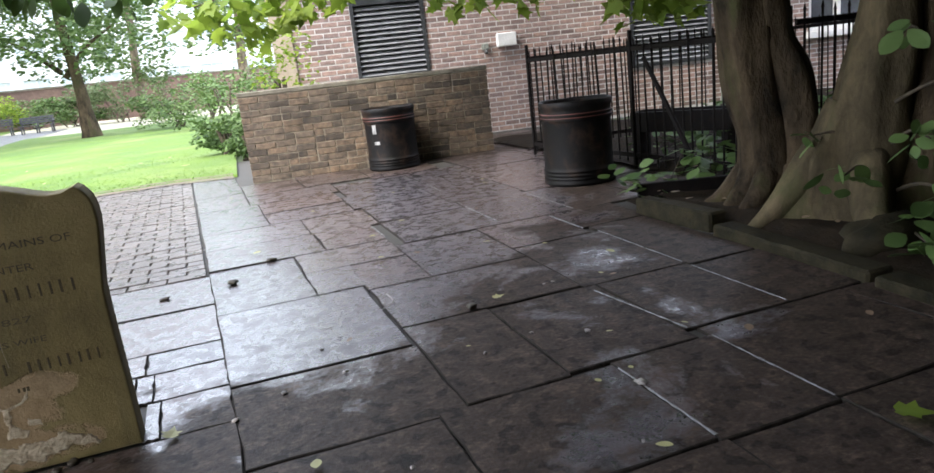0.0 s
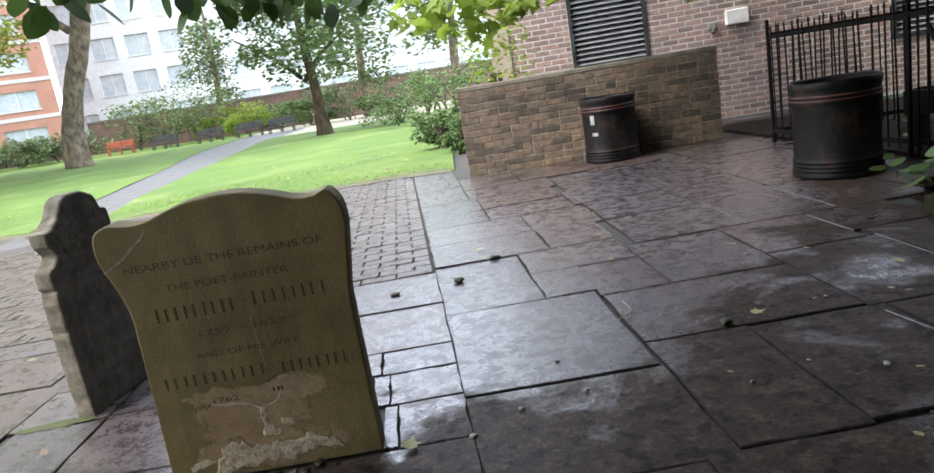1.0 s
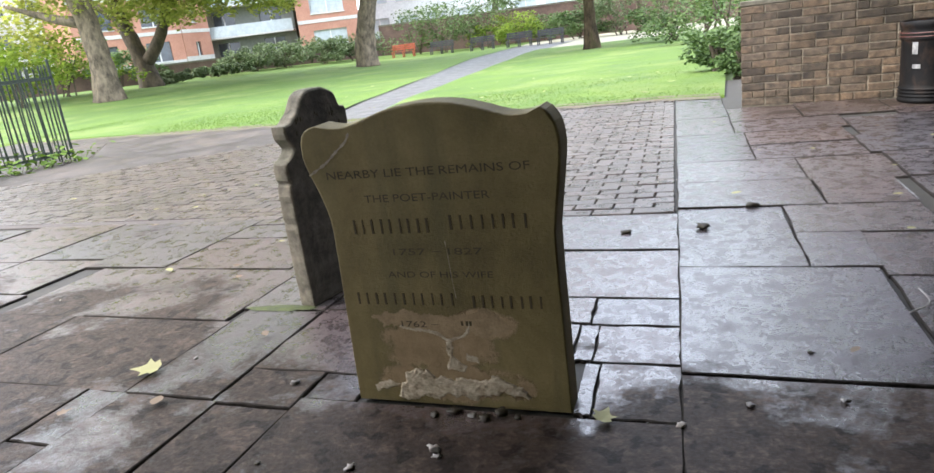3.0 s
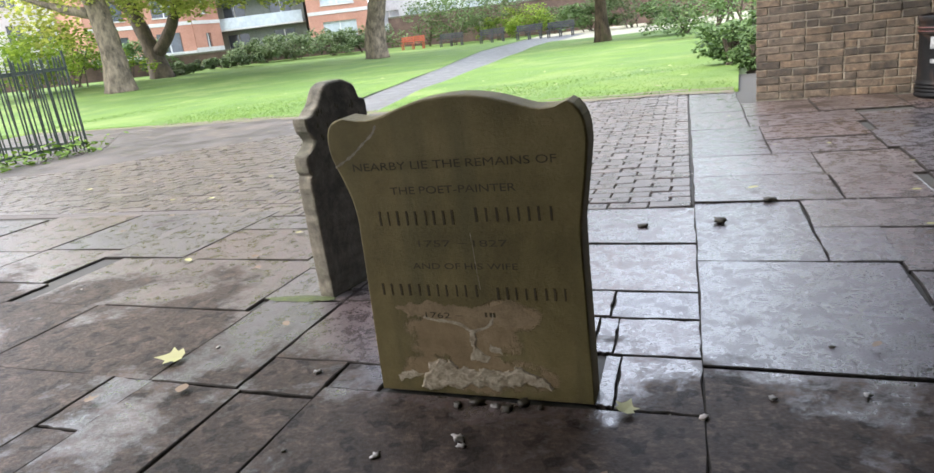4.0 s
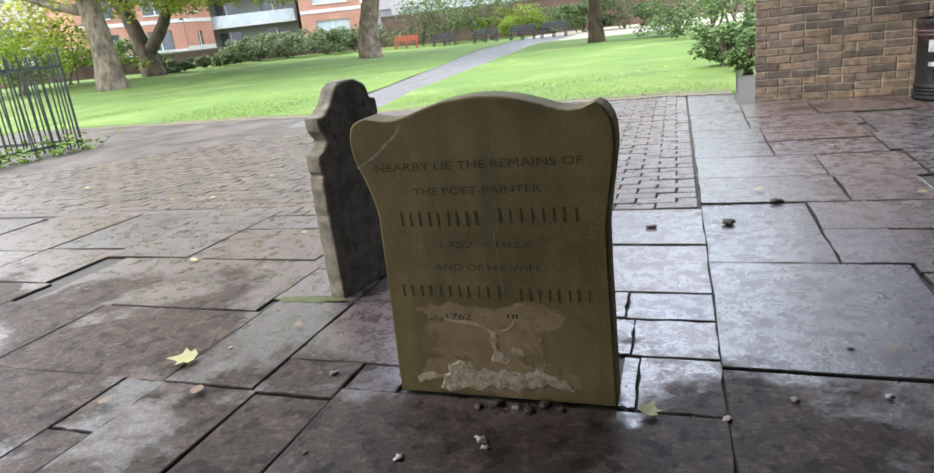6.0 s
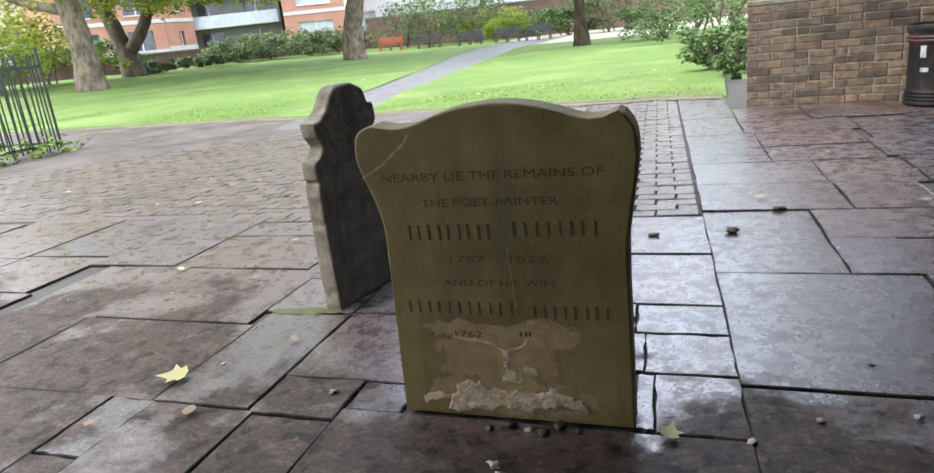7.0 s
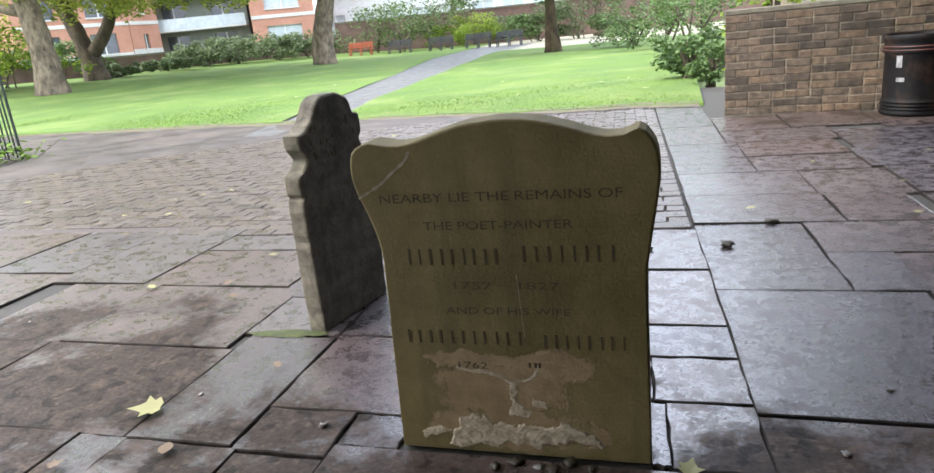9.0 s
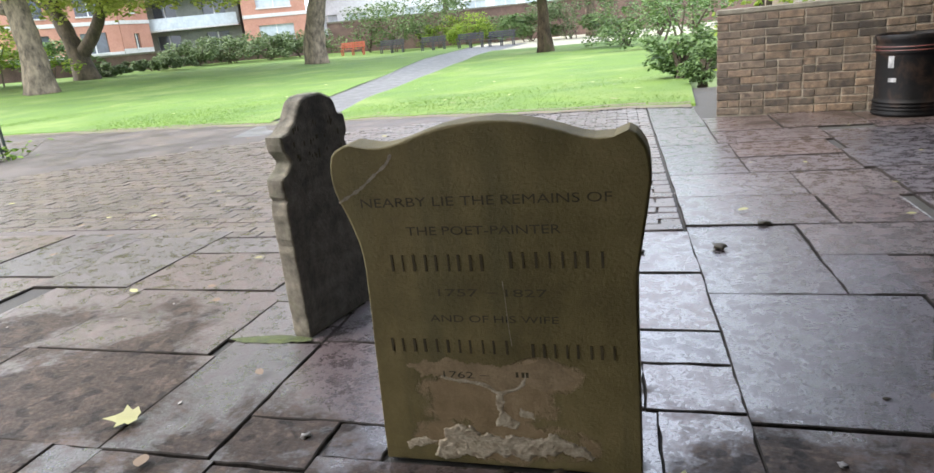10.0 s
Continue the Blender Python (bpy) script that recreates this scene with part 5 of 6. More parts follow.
# leaning plane tree
p1 = polar(-27.2, 40)
far_tree(p1, 0.6, [(0, 0, -0.1), (0.1, 0, 1.5), (0.6, 0, 3.5), (1.7, 0, 6.2), (2.5, 0, 9.5), (2.4, 0, 14)], [0.6, 0.5, 0.46, 0.44, 0.42, 0.3],
         [([(1.3, 0, 6.6), (-1.0, 0.5, 8.5), (-3.0, 0, 9.2)], [0.2, 0.12, 0.05]), ([(1.8, 0, 9), (4.0, 0.5, 10.5), (6.0, 0, 10.8)], [0.2, 0.14, 0.05])],
         ball(1.5, 0, 15, 9.0, 6.0, 130, 1.5, 3), 60, 1.3, 0.4, "leaf_tree", "tall plane tree with smooth pale leaning trunk", 32)
# the old planes with spreading limbs
p2 = polar(-46.6, 33)
high = lambda cx, cz, rx, rz, n_, sd: ball(cx, 0, cz, rx, rz, n_, 1.5, sd)
gold = high(1, 14, 9, 7, 130, 51) + [(x, y, z, q) for x, y, z, q in ball(2.0, 0, 6.8, 8.0, 2.8, 110, 0.9, 4) if z > 3.6 or x > 6]
far_tree(p2, 0.7, [(0, 0, -0.1), (0.05, 0, 1.2), (-0.1, 0, 3.0), (-0.6, 0, 5.0), (-1.0, 0, 8.5)], [0.62, 0.46, 0.42, 0.4, 0.26],
         [([(-0.3, 0, 3.2), (-2.0, 0, 3.6), (-4.5, 0, 4.4)], [0.26, 0.18, 0.06]), ([(-0.4, 0, 4.2), (1.4, 0.4, 5.4), (3.5, 0, 6.6)], [0.22, 0.16, 0.05])],
         gold, 110, 0.9, 0.23, "leaf_gold", "old plane tree with flaking bark and yellowing leaves", 33)
p2b = polar(-43.6, 41)
low = random.Random(77)
droop = []
for k in range(70):
    q_ = polar(low.uniform(-44.5, -31.0), low.uniform(35, 42), 0)
    droop.append((q_.x - p2b.x, q_.y - p2b.y, 1.0 + 40 * math.tan(radians(low.uniform(3.4, 11.0))), low.uniform(0.6, 1.1)))
for k in range(30):
    q_ = polar(low.uniform(-58, -48.5), low.uniform(36, 42), 0)
    droop.append((q_.x - p2b.x, q_.y - p2b.y, 1.0 + 40 * math.tan(radians(low.uniform(1.5, 8.0))), low.uniform(0.7, 1.2)))
for k in range(34):
    q_ = polar(low.uniform(-46, -32.0), low.uniform(34, 40), 0)
    droop.append((q_.x - p2b.x, q_.y - p2b.y, 1.0 + 38 * math.tan(radians(low.uniform(3.0, 4.8))), low.uniform(0.4, 0.75)))
gold2 = droop + high(3, 14, 9, 7, 130, 52) + [(x, y, z, q) for x, y, z, q in ball(4.0, 0, 6.4, 8.0, 3.2, 120, 0.9, 6) if z > 3.6]
far_tree(p2b, 0.6, [(0, 0, -0.1), (-0.15, 0, 1.0), (-0.6, 0, 2.4), (-1.2, 0, 4.4), (-1.4, 0, 8.0)], [0.62, 0.46, 0.4, 0.34, 0.18],
         [([(-0.1, 0, 1.2), (1.0, 0.2, 2.4), (2.2, 0, 4.0), (3.2, 0, 5.6)], [0.34, 0.3, 0.24, 0.1]), ([(2.0, 0, 3.8), (4.5, 0.2, 5.0), (7.5, 0, 4.4)], [0.2, 0.14, 0.05]), ([(-0.9, 0, 3.4), (-2.6, 0, 4.6), (-4.4, 0, 6.4)], [0.24, 0.16, 0.06])],
         gold2, 110, 0.9, 0.23, "leaf_gold", "forked old plane tree with turning orange-green leaves", 34, KITE, "bark_dark")


def shrub(pos, w, h_, mat, label, seed, leaf=0.16):
    ob = thing("shrub", Matrix.Translation(pos), label, "shrub", "shrubs along the garden wall")
    q = random.Random(seed)
    cl = [(q.uniform(-w, w) * 0.5, q.uniform(-w, w) * 0.35, h_ * q.uniform(0.2, 0.85), h_ * q.uniform(0.16, 0.28)) for _ in range(max(10, int(14 * w / h_)))]
    V_, F_ = leaves(crown(cl, 95, h_ * 0.22, seed), leaf * 0.78, KITE, 0.5, seed)
    o_ = new("foliage", mesh_of("foliage", V_, F_, M[mat]))
    o_.parent = ob
    for k in range(5):
        part("stem", rod((q.uniform(-0.2, 0.2) * w * 0.5, 0, -0.05), (q.uniform(-0.6, 0.6) * w * 0.5, 0, h_ * 0.6), 0.04, 0.02, 6), M["twig"], ob)


for az, d_, w, h_, mat, lf in ((-39.0, 46, 4, 0.8, "leaf_ivy", 0.18), (-36.2, 50, 5, 1.8, "leaf_ivy", 0.22), (-33.5, 51, 5, 2.1, "leaf_ivy", 0.22), (-30.8, 52, 5, 2.0, "leaf_ivy", 0.22), (-28.2, 53, 4, 2.0, "leaf_ivy", 0.22), (-42.5, 43, 3, 0.8, "leaf_ivy", 0.18),
                               (-20.8, 52, 5, 4.6, "leaf_tree", 0.25), (-18.4, 54, 4.5, 3.8, "leaf_tree", 0.25), (-23.2, 54, 4, 3.6, "leaf_tree", 0.25), (-15.0, 55, 4, 2.4, "leaf_near", 0.22), (-17.2, 52, 3, 1.8, "leaf_near", 0.2), (-12.6, 56, 4, 2.2, "leaf_shrub", 0.22), (-10.2, 50, 4, 2.0, "leaf_shrub", 0.22), (-6.6, 48, 5, 2.6, "leaf_ivy", 0.22),
                               (-0.9, 24, 3.4, 1.9, "leaf_tree", 0.14), (-3.0, 27, 2.6, 1.6, "leaf_tree", 0.15), (1.5, 20, 2.2, 2.0, "leaf_shrub", 0.13), (-49, 40, 6, 3.2, "leaf_near", 0.25), (-52, 36, 5, 3.0, "leaf_near", 0.25), (-46, 52, 6, 2.4, "leaf_shrub", 0.25),
                               (5.8, 9.1, 0.3, 1.9, "leaf_near", 0.1), (1.9, 11.0, 0.5, 0.6, "leaf_shrub", 0.07), (0.5, 12.0, 0.9, 0.75, "leaf_shrub", 0.1), (0.8, 15.0, 1.2, 0.8, "leaf_shrub", 0.1)):
    shrub(polar(az, d_), w, h_, mat, "dense green shrub beside the garden wall" if d_ > 30 else "leafy green shrub by the lawn", int(abs(az) * 10 + d_), lf)
dk = polar(-16.5, 60)
far_tree(dk, 0.3, [(0, 0, -0.1), (0, 0, 3), (0.2, 0, 7), (0.2, 0, 12)], [0.3, 0.24, 0.18, 0.06], [], ball(0, 0, 5.5, 2.2, 4.4, 50, 0.9, 9), 60, 0.9, 0.3, "leaf_ivy", "dark evergreen tree against the pale office building", 35)
for az, d_, sd in ((-5.2, 52, 41), (2.5, 46, 42)):
    far_tree(polar(az, d_), 0.3, [(0, 0, -0.1), (0, 0, 3), (0.3, 0, 7), (0.2, 0, 11)], [0.35, 0.28, 0.2, 0.06], [], ball(0, 0, 7.5, 4.2, 5.0, 60, 1.1, sd), 55, 1.1, 0.36, "leaf_tree", "broad green tree at the garden's far side", sd)

# ---- benches ----


def bench(m, mat, label):
    ob = thing("park_bench", m, label, "bench", "benches along the path")
    for k in range(4):
        part("seat_slat", box(-0.85, 0.85, -0.2 + k * 0.12, -0.1 + k * 0.12, 0.42, 0.45, 0.005), M[mat], ob)
    for k in range(3):
        part("back_slat", box(-0.85, 0.85, 0.27 + 0.03 * k, 0.3 + 0.03 * k, 0.54 + k * 0.13, 0.64 + k * 0.13, 0.005), M[mat], ob)
    for x in (-0.75, 0.0, 0.75):
        part("leg", box(x - 0.035, x + 0.035, -0.2, -0.13, 0, 0.42), M[mat], ob)
        part("leg", box(x - 0.035, x + 0.035, 0.24, 0.31, 0, 0.86), M[mat], ob)
    for x in (-0.82, 0.82):
        part("armrest", box(x - 0.03, x + 0.03, -0.22, 0.3, 0.62, 0.66), M[mat], ob)


for az, d_, mat in ((-12.4, 44, "bench"), (-14.9, 45, "bench"), (-17.9, 47, "bench"), (-21.2, 49, "bench"), (-24.3, 50, "bench_red")):
    bench(Matrix.Translation(polar(az, d_)) @ pose(0, 0, 0, 0, 0, -az - 14), mat, "dark timber park bench on the grass" if mat == "bench" else "red timber park bench on the grass")

# ---- garden wall and far buildings ----


def straight_wall(name, a_, b_, h_, thick, mat, label, category):
    a_, b_ = Vector(a_), Vector(b_)
    ob = thing(name, Matrix.Translation(a_) @ pose(0, 0, 0, 0, 0, math.degrees(math.atan2(b_.y - a_.y, b_.x - a_.x))), label, category)
    L = (b_ - a_).length
    part("brickwork", box(0, L, 0, thick, -1.2, h_), M[mat], ob)
    part("coping", box(0, L, -0.05, thick + 0.05, h_, h_ + 0.12), M["coping"], ob)
    return ob


# unseen walls added to keep low skylight off the stones and bins
tagged(finish("sky_blocker_south", box(-16, 17, -9.4, -9.0, -0.3, 4.2), M["old_wall"]), "plain unseen brick wall added behind to block low skylight", "wall", kind="structure")
tagged(finish("sky_blocker_east", box(16.6, 17.0, -9.0, 7.0, -0.3, 4.2), M["old_wall"]), "plain unseen brick wall added at the side to block low skylight", "wall", kind="structure")
straight_wall("garden_wall", polar(-56, 52), polar(-26, 58), 0.95, 0.4, "old_wall", "old dark brick garden wall", "wall")
straight_wall("garden_wall", polar(-26, 58.5), polar(12, 66), 2.3, 0.4, "old_wall", "old red-brown brick garden wall", "wall")


def facade(name, m, width, height, depth, storeys, bays, wall_mat, win_w, win_h, label, bands=True, base=0.0, glass="glass"):
    ob = thing(name, m, label, "building")
    part("wall", box(0, width, 0.3, depth, -0.5, height), M[wall_mat], ob)
    part("roof", box(-0.3, width + 0.3, 0, depth + 0.3, height, height + 0.5), M["band"], ob)
    sh, bw = (height - base) / storeys, width / bays
    # pieces of the outer skin between the openings
    for s in range(storeys):
        z0 = base + s * sh
        zb, zt = z0 + (sh - win_h) * 0.45, z0 + (sh - win_h) * 0.45 + win_h
        part("spandrel", box(0, width, 0, 0.3, z0 if s else -0.5, zb), M["band" if bands and s == 0 else wall_mat], ob)
        part("lintel", box(0, width, 0, 0.3, zt, z0 + sh), M[wall_mat], ob)
        for b_ in range(bays + 1):
            xa = 0 if b_ == 0 else b_ * bw - (bw - win_w) / 2
            xb = width if b_ == bays else b_ * bw + (bw - win_w) / 2
            part("pier", box(xa, xb, 0, 0.3, zb, zt), M[wall_mat], ob)
        if bands:
            part("band", box(0, width, -0.06, 0, z0 - 0.15, z0 + 0.15), M["band"], ob)
        for b_ in range(bays):
            x0 = b_ * bw + (bw - win_w) / 2
            w_ = part("window", box(x0, x0 + win_w, 0.18, 0.2, zb, zt), M[glass], ob)
            part("sill", box(x0 - 0.05, x0 + win_w + 0.05, -0.08, 0.17, zb - 0.1, zb - 0.004), M["white_paint"], w_)
            part("mullion", box(x0 + win_w / 2 - 0.05, x0 + win_w / 2 + 0.05, 0.1, 0.17, zb, zt), M["white_paint"], w_)
    return ob


def facing(az0, d0, az1, d1):
    a_, b_ = polar(az0, d0, 0), polar(az1, d1, 0)
    return Matrix.Translation(a_) @ pose(0, 0, 0, 0, 0, math.degrees(math.atan2(b_.y - a_.y, b_.x - a_.x))), (b_ - a_).length


m_, L_ = facing(-32.2, 66, -27.4, 66)
facade("apartment_building", m_, L_, 22, 12, 7, 1, "terracotta", 3.0, 1.5, "orange brick apartment block with pale bands", True, 1.2, "glass_pale")
m_, L_ = facing(-48.0, 64, -40.8, 66)
facade("apartment_building", m_, L_, 22, 12, 7, 2, "terracotta", 2.0, 1.6, "orange brick apartment block behind the plane trees", True, 1.7)
m_, L_ = facing(-40.75, 66, -38.8, 68.5)
facade("apartment_building", m_, L_, 22, 6, 7, 1, "terracotta", 0.6, 1.2, "narrow orange brick end of the apartment block", True, 1.7)
m_, L_ = facing(-39.3, 71, -32.4, 69)
flats = facade("apartment_building", m_, L_, 20, 10, 7, 2, "grey_panel", 2.0, 2.0, "recessed grey balconies of the apartment block", False, 1.0)
for s in range(6):
    bal = part("balcony", box(0.0, L_, -1.4, -0.004, 1.0 + s * 2.7, 1.15 + s * 2.7), M["band"], flats)
    part("balustrade", box(0.0, L_, -1.4, -1.36, 1.15 + s * 2.7, 2.1 + s * 2.7), M["glass_pale"], bal, "pale glass balustrade")
m_, L_ = facing(-27.0, 78, 14, 84)
facade("office_building", m_, L_, 26, 14, 7, 18, "office", 2.2, 2.0, "long white office building with rows of windows", False, 1.5, "glass_pale")
m_, L_ = facing(-75, 60, -46, 90)
facade("office_building", m_, L_, 14, 12, 4, 12, "office", 2.0, 1.6, "pale building far behind the trees", False, 1.0)

# ---- small things on the paving ----


def fallen(x, y, size, mat, label, seed, shape=MAPLE, rz=0.0):
    V_, F_ = leaves([(0, 0, 0.012)], size, shape, 0.02, seed, 0.95)
    ob = new("fallen_leaf", mesh_of("fallen_leaf", V_, F_, M[mat]))
    ob.matrix_world = pose(x, y, 0.004, 0, 0, rz)
    return tagged(ob, label, "leaf", "fallen leaves")


fallen(-0.86, 0.08, 0.09, "litter", "pale yellow fallen leaf on the flagstones", 3)
fallen(0.75, -0.05, 0.06, "litter", "crumpled pale leaf at the foot of the headstone", 5)
fallen(0.73, -0.32, 0.05, "litter_brown", "small orange-brown leaf on the paving", 6)
fallen(2.66, -1.02, 0.14, "leaf_near", "fresh green leaf lying on the dark paving", 8)
fallen(2.1, 0.52, 0.08, "litter", "pale dry leaf on the paving", 9)
fr = random.Random(17)
for k in range(60):
    x, y = fr.uniform(-6.5, 0.4), fr.uniform(-0.6, 6.5)
    if -0.2 < x < 0.8 and y < 0.3:
        continue
    fallen(x, y, fr.uniform(0.03, 0.07), fr.choice(["litter", "litter_brown"]), "small dry leaf lying on the paving", 100 + k, fr.choice([OVAL, MAPLE]), fr.uniform(0, 360))
for k in range(46):
    x, y = fr.uniform(1.0, 3.6), fr.uniform(-1.6, 5.4)
    fallen(x, y, fr.uniform(0.025, 0.05), fr.choice(["litter", "litter", "litter_brown"]), "small dry leaf lying on the wet paving", 200 + k, OVAL, fr.uniform(0, 360))
for k in range(130):
    x = fr.uniform(-13, 1.0)
    y = front_edge(x) + abs(fr.gauss(0, 3.5)) + 0.1
    ob = fallen(x, y, fr.uniform(0.04, 0.09), fr.choice(["litter", "litter_brown"]), "dry leaf lying on the lawn", 500 + k, OVAL, fr.uniform(0, 360))
    ob.location.z = lawn_z(x, y) + 0.05
for k in range(90):
    x, y = fr.uniform(3.7, 5.6), fr.uniform(-2.4, 2.4)
    ob = fallen(x, y, fr.uniform(0.04, 0.09), "litter_brown", "brown leaf on the soil", 300 + k, OVAL, fr.uniform(0, 360))
    ob.location.z = 0.09


def pebble(x, y, s, mat, label, seed, name="pebble"):
    bm_ = bmesh.new()
    bmesh.ops.create_icosphere(bm_, subdivisions=2, radius=1)
    for v in bm_.verts:
        v.co = Vector((v.co.x * s, v.co.y * s * 0.75, v.co.z * s * 0.4)) * (1 + 0.9 * noise.noise(v.co * 1.9 + Vector((seed, 0, 0))))
    ob = finish(name, bm_, M[mat], None, "", True)
    ob.matrix_world = pose(x, y, s * 0.3, 0, 0, seed * 37)
    return tagged(ob, label, "pebble" if name == "pebble" else "seed case", "pebbles")


for k, (x, y, s, mat) in enumerate(((0.39, -0.05, 0.014, "pebble"), (0.33, -0.04, 0.02, "cone"), (0.43, -0.06, 0.018, "cone"), (0.47, -0.03, 0.022, "cone"), (0.34, -0.22, 0.018, "pebble"), (0.36, -0.25, 0.012, "pebble"), (-0.27, 0.06, 0.016, "pebble"), (0.15, -0.33, 0.013, "pebble"), (0.98, 1.72, 0.036, "cone"), (1.22, 2.09, 0.03, "cone"), (0.62, 1.66, 0.026, "cone"), (1.98, 0.5, 0.03, "cone"), (0.52, -0.04, 0.012, "cone"), (0.28, -0.06, 0.016, "cone"), (1.12, 0.1, 0.012, "pebble"), (1.35, 0.15, 0.012, "pebble"), (0.95, -0.02, 0.013, "pebble"), (2.27, -0.03, 0.014, "pebble"), (2.2, -0.5, 0.02, "pebble"), (1.3, 0.42, 0.01, "cone"))):
    pebble(x, y, s, mat, "small pale pebble on the paving" if mat == "pebble" else "dark round seed case on the paving", k)
for k in range(70):
    pebble(fr.uniform(-3.5, 3.3), fr.uniform(-0.9, 4.5), fr.uniform(0.004, 0.009), fr.choice(["pebble", "cone"]), "tiny stone chip on the paving", 50 + k)
twig = thing("fallen_twig", pose(1.62, 0.72, 0.008), "thin pale fallen twig on the flagstones", "twig")
part("stem", tube(smooth_line([(0, 0, 0), (0.06, 0.05, 0.004), (0.08, 0.12, 0.0), (0.07, 0.2, 0.004)], 4), [0.003] * 13, 6), M["pebble"], twig)

# ---- pieces: flagstones, pavers, bricks ----
for q in FLAGS:
    flagstone(*q)


def brick_mesh(name, L, W_, H_, mat, c=0.005):
    bm_ = box(-L / 2, L / 2, -W_ / 2, W_ / 2, 0, H_, c)
    me = bpy.data.meshes.new(name)
    bm_.to_mesh(me)
    bm_.free()
    me.materials.append(mat)
    return me


BR_L, BR_W = 0.225, 0.1125
paver_meshes = [brick_mesh("paver", BR_L - 0.009 - 0.002 * k, BR_W - 0.01 - 0.002 * k, 0.03, M["paver"], 0.003) for k in range(3)]
pr = random.Random(23)
loose_v, loose_f = [], []
count = 0
y = 1.885 * U + BR_W / 2
row = 0
while y < 7.6:
    edge = lean_x(0.875, y / U) * U
    xs = [(edge - BR_L / 4, 0.5)] if row % 2 else []
    x = edge - BR_L / 2 - (BR_L / 2 if row % 2 else 0)
    while x > -12.6:
        xs.append((x, 1.0))
        x -= BR_L
    for x, k in xs:
        if y > front_edge(x) - 0.05 and x < 1.2 or y > apron_y(x) - 0.02 or (x < -2.45 and y < 2.2):
            continue
        z = -0.03 + pr.uniform(-0.004, 0.003)
        rz = pr.uniform(-1.5, 1.5)
        if x > -0.95 and count < 290 and y < 6.2:
            ob = new("paver", pr.choice(paver_meshes))
            ob.matrix_world = pose(x, y, z, pr.uniform(-0.8, 0.8), pr.uniform(-0.8, 0.8), rz)
            ob.scale = (0.47 if k < 1 else 1, 1, 1)
            ob.parent = paving
            count += 1
        else:
            m_ = pose(x, y, z, pr.uniform(-0.8, 0.8), pr.uniform(-0.8, 0.8), rz)
            a_, b_ = BR_L * k / 2 - 0.006, BR_W / 2 - 0.006
            i = len(loose_v)
            for zz, ins in ((0.0, 0.0), (0.0285, 0.0), (0.03, 0.004)):
                loose_v += [tuple(m_ @ Vector((sx * (a_ - ins), sy * (b_ - ins), zz))) for sx, sy in ((-1, -1), (1, -1), (1, 1), (-1, 1))]
            for s in (0, 4):
                loose_f += [(i + s + j, i + s + (j + 1) % 4, i + s + 4 + (j + 1) % 4, i + s + 4 + j) for j in range(4)]
            loose_f.append((i + 8, i + 9, i + 10, i + 11))
    y += BR_W
    row += 1
rest = new("brick_pavers", mesh_of("brick_pavers", loose_v, loose_f, M["paver"]))
rest.parent = paving
tagged(rest, "wet red-brown brick paving in stretcher rows", kind="stuff")

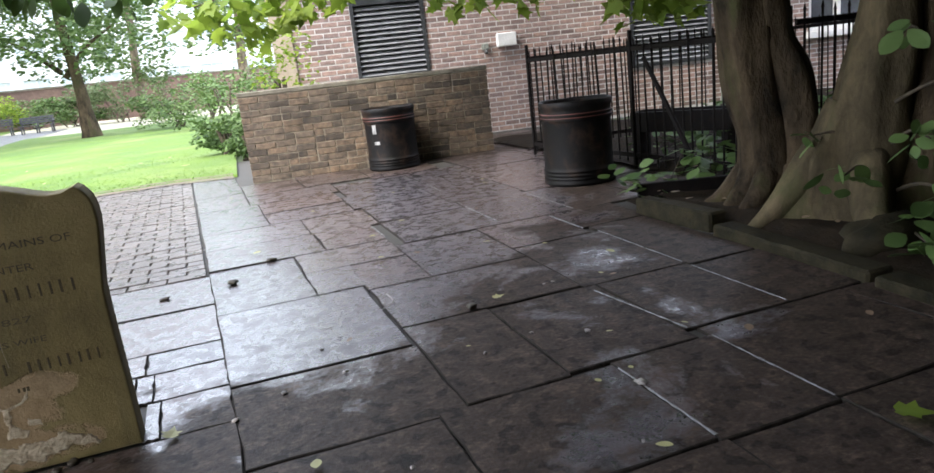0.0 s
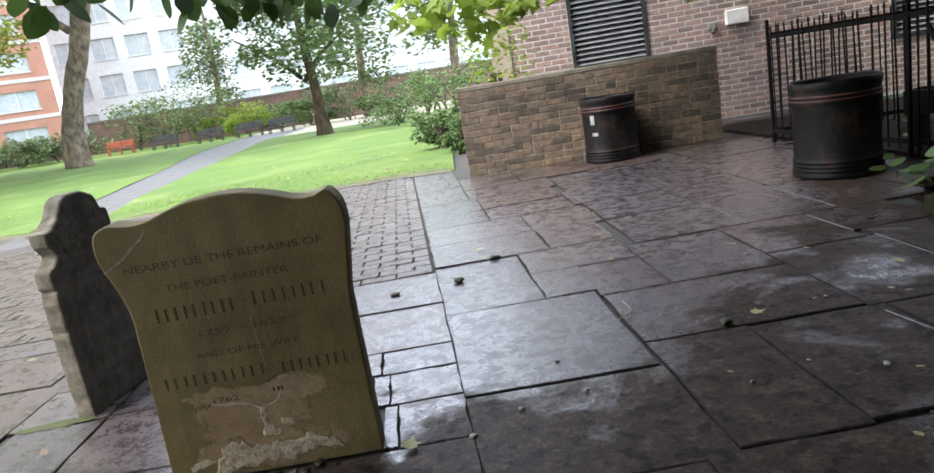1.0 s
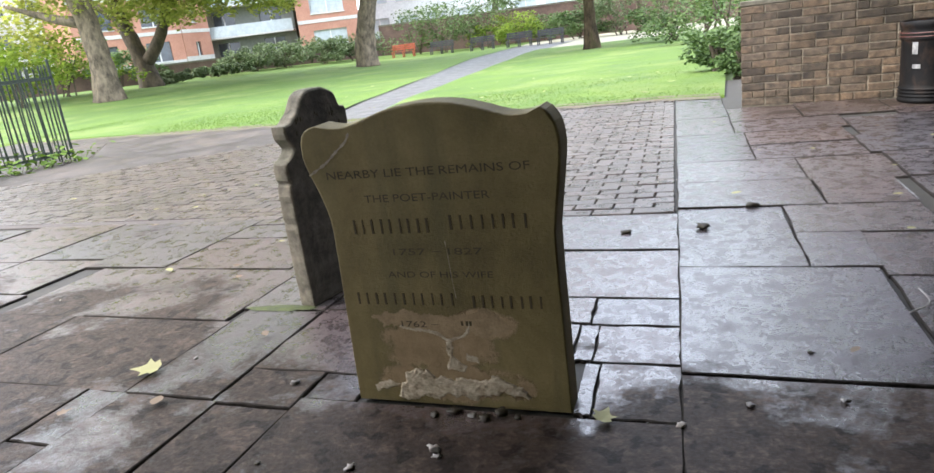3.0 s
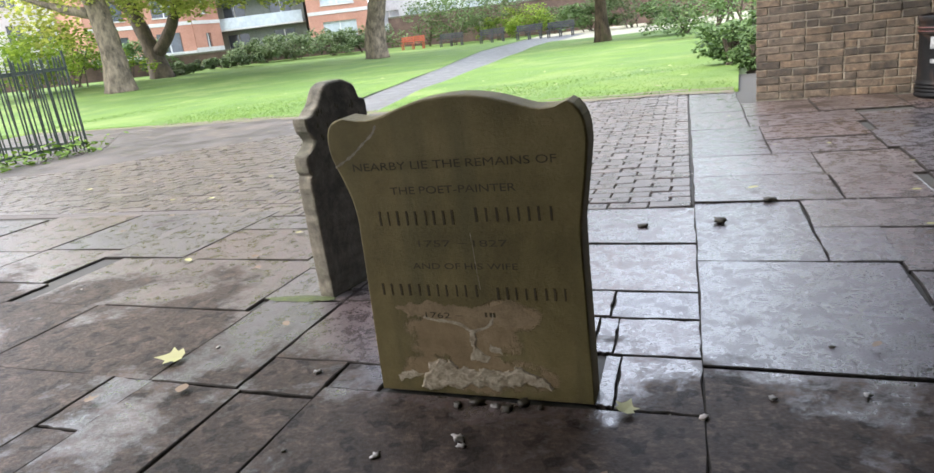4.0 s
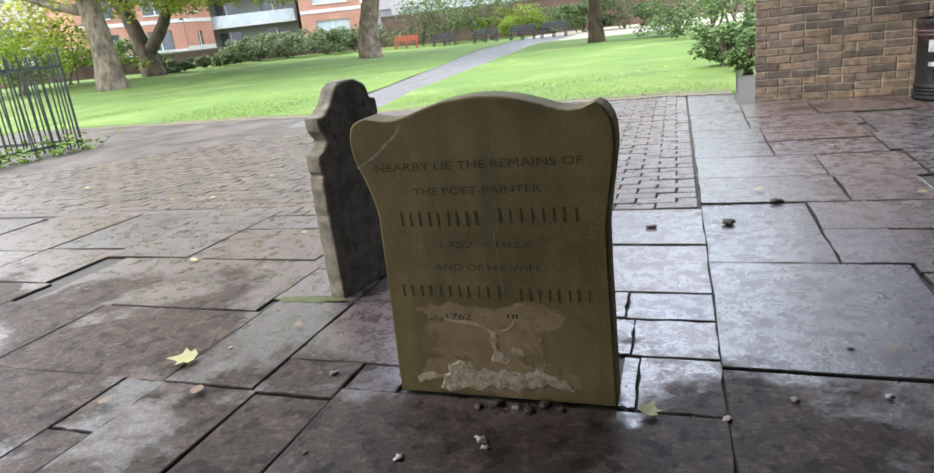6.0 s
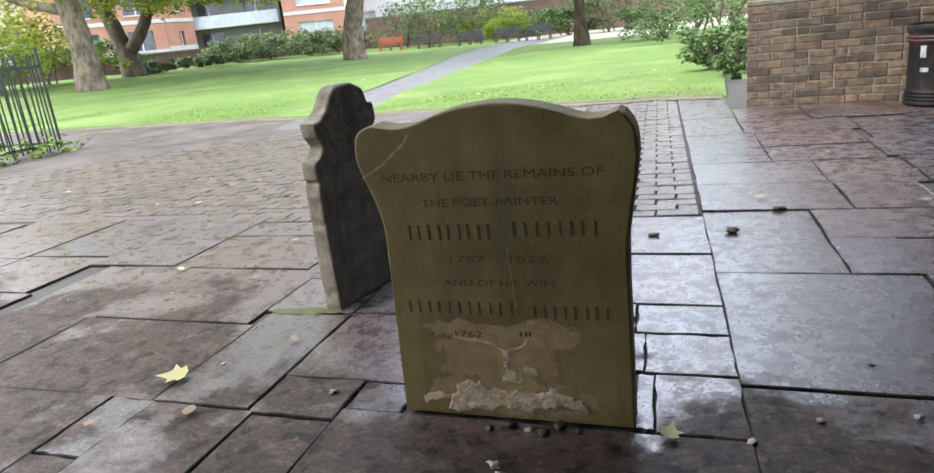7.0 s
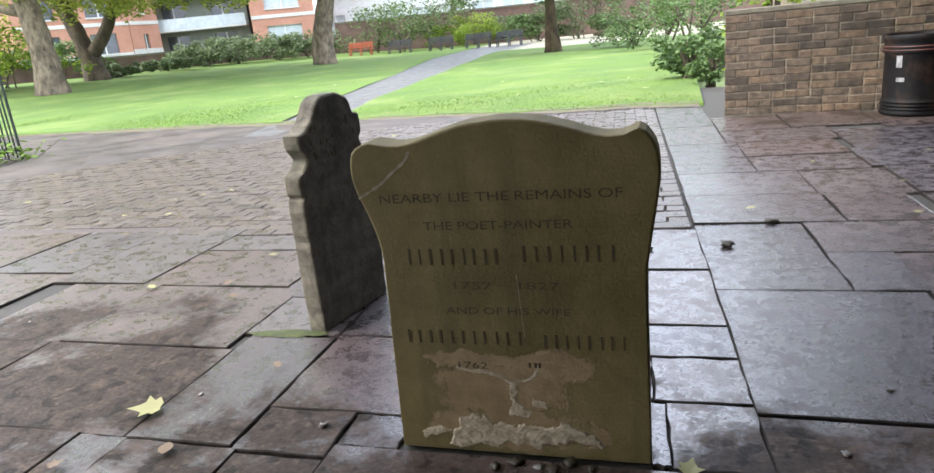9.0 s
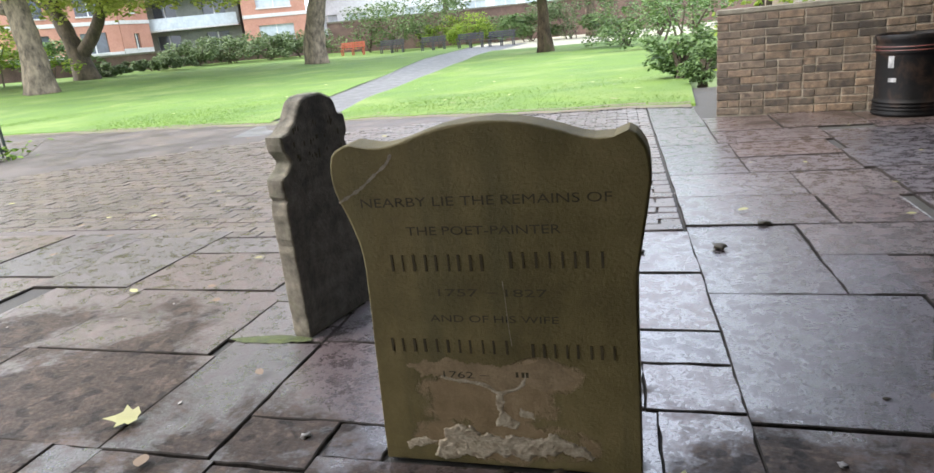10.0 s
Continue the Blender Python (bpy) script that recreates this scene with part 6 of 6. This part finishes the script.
# bricks of the low wall
wb = {k: brick_mesh("brick", k * BR_L - 0.011, 0.1, 0.064, M["brick_brown"], 0.004) for k in (1.0, 0.5)}
wr = random.Random(29)
for c in range(13):
    z = c * 0.0752 + 0.002
    x, k = 0.0, 0.5 if c % 2 else 1.0
    while x < WALL_L - 0.03:
        L_ = min(k * BR_L, WALL_L - x)
        ob = new("brick", wb[k])
        ob.location = (x + L_ / 2 + wr.uniform(-0.004, 0.004), 0.05 - wr.uniform(-0.002, 0.005), z + wr.uniform(-0.002, 0.002))
        ob.rotation_euler = (0, radians(wr.uniform(-0.6, 0.6)), radians(wr.uniform(-0.8, 0.8)))
        ob.scale = (L_ / (k * BR_L), 1, wr.uniform(0.95, 1.02))
        ob.parent = low_wall
        x += L_
        k = (1.0 if wr.random() < 0.85 else 0.5) if k == 0.5 else (0.5 if wr.random() < 0.25 else 1.0)
    for yy in ((0.17, 0.28) if c % 2 else (0.14, 0.27)):
        ob = new("brick", wb[0.5])
        ob.matrix_basis = pose(0.05, yy, z, 0, 0, 90)
        ob.parent = low_wall

# bricks of the building: single ones low down beside the louvre, the others joined
bb = {k: brick_mesh("brick", k * BR_L - 0.017, 0.1, 0.057, M["brick_red"], 0.003) for k in (1.0, 0.5)}
bv, bf = [], []
count = 0
HOLES = [VENT, VENT2, WIN]
for c in range(int(BH / 0.075)):
    z = c * 0.075
    x = -BR_L / 2 if c % 2 else 0.0
    while x < BL - 0.2:
        xc = x + BR_L / 2
        x += BR_L
        xa, xb = xc - BR_L / 2, xc + BR_L / 2
        for h_ in HOLES:
            if h_[2] - 0.06 < z < h_[3] and xa < h_[1] and xb > h_[0]:
                if xc < (h_[0] + h_[1]) / 2:
                    xb = min(xb, h_[0])
                else:
                    xa = max(xa, h_[1])
        if xb - xa < 0.035:
            continue
        xc, part_l = (xa + xb) / 2, (xb - xa) / BR_L
        if 1.9 < xc < 5.0 and z < 1.75 and count < 295:
            ob = new("brick", bb[1.0])
            ob.location, ob.scale = (xc, 0.047 - wr.uniform(0, 0.003), z), (part_l, 1, 1)
            ob.parent = building
            count += 1
        elif z < 3.2:
            i = len(bv)
            yq = -0.003 - wr.uniform(0, 0.003)
            a_ = BR_L * part_l / 2 - 0.0085
            for yy, ins in ((0.05, 0), (yq + 0.003, 0), (yq, 0.003)):
                bv += [(xc - a_ + ins, yy, z + ins), (xc + a_ - ins, yy, z + ins), (xc + a_ - ins, yy, z + 0.057 - ins), (xc - a_ + ins, yy, z + 0.057 - ins)]
            for s in (0, 4):
                bf += [(i + s + j, i + s + (j + 1) % 4, i + s + 4 + (j + 1) % 4, i + s + 4 + j) for j in range(4)]
            bf.append((i + 8, i + 9, i + 10, i + 11))
rest = new("brickwork", mesh_of("brickwork", bv, bf, M["brick_red"]))
rest.parent = building
tagged(rest, "red-brown bricks in pale mortar", kind="stuff")
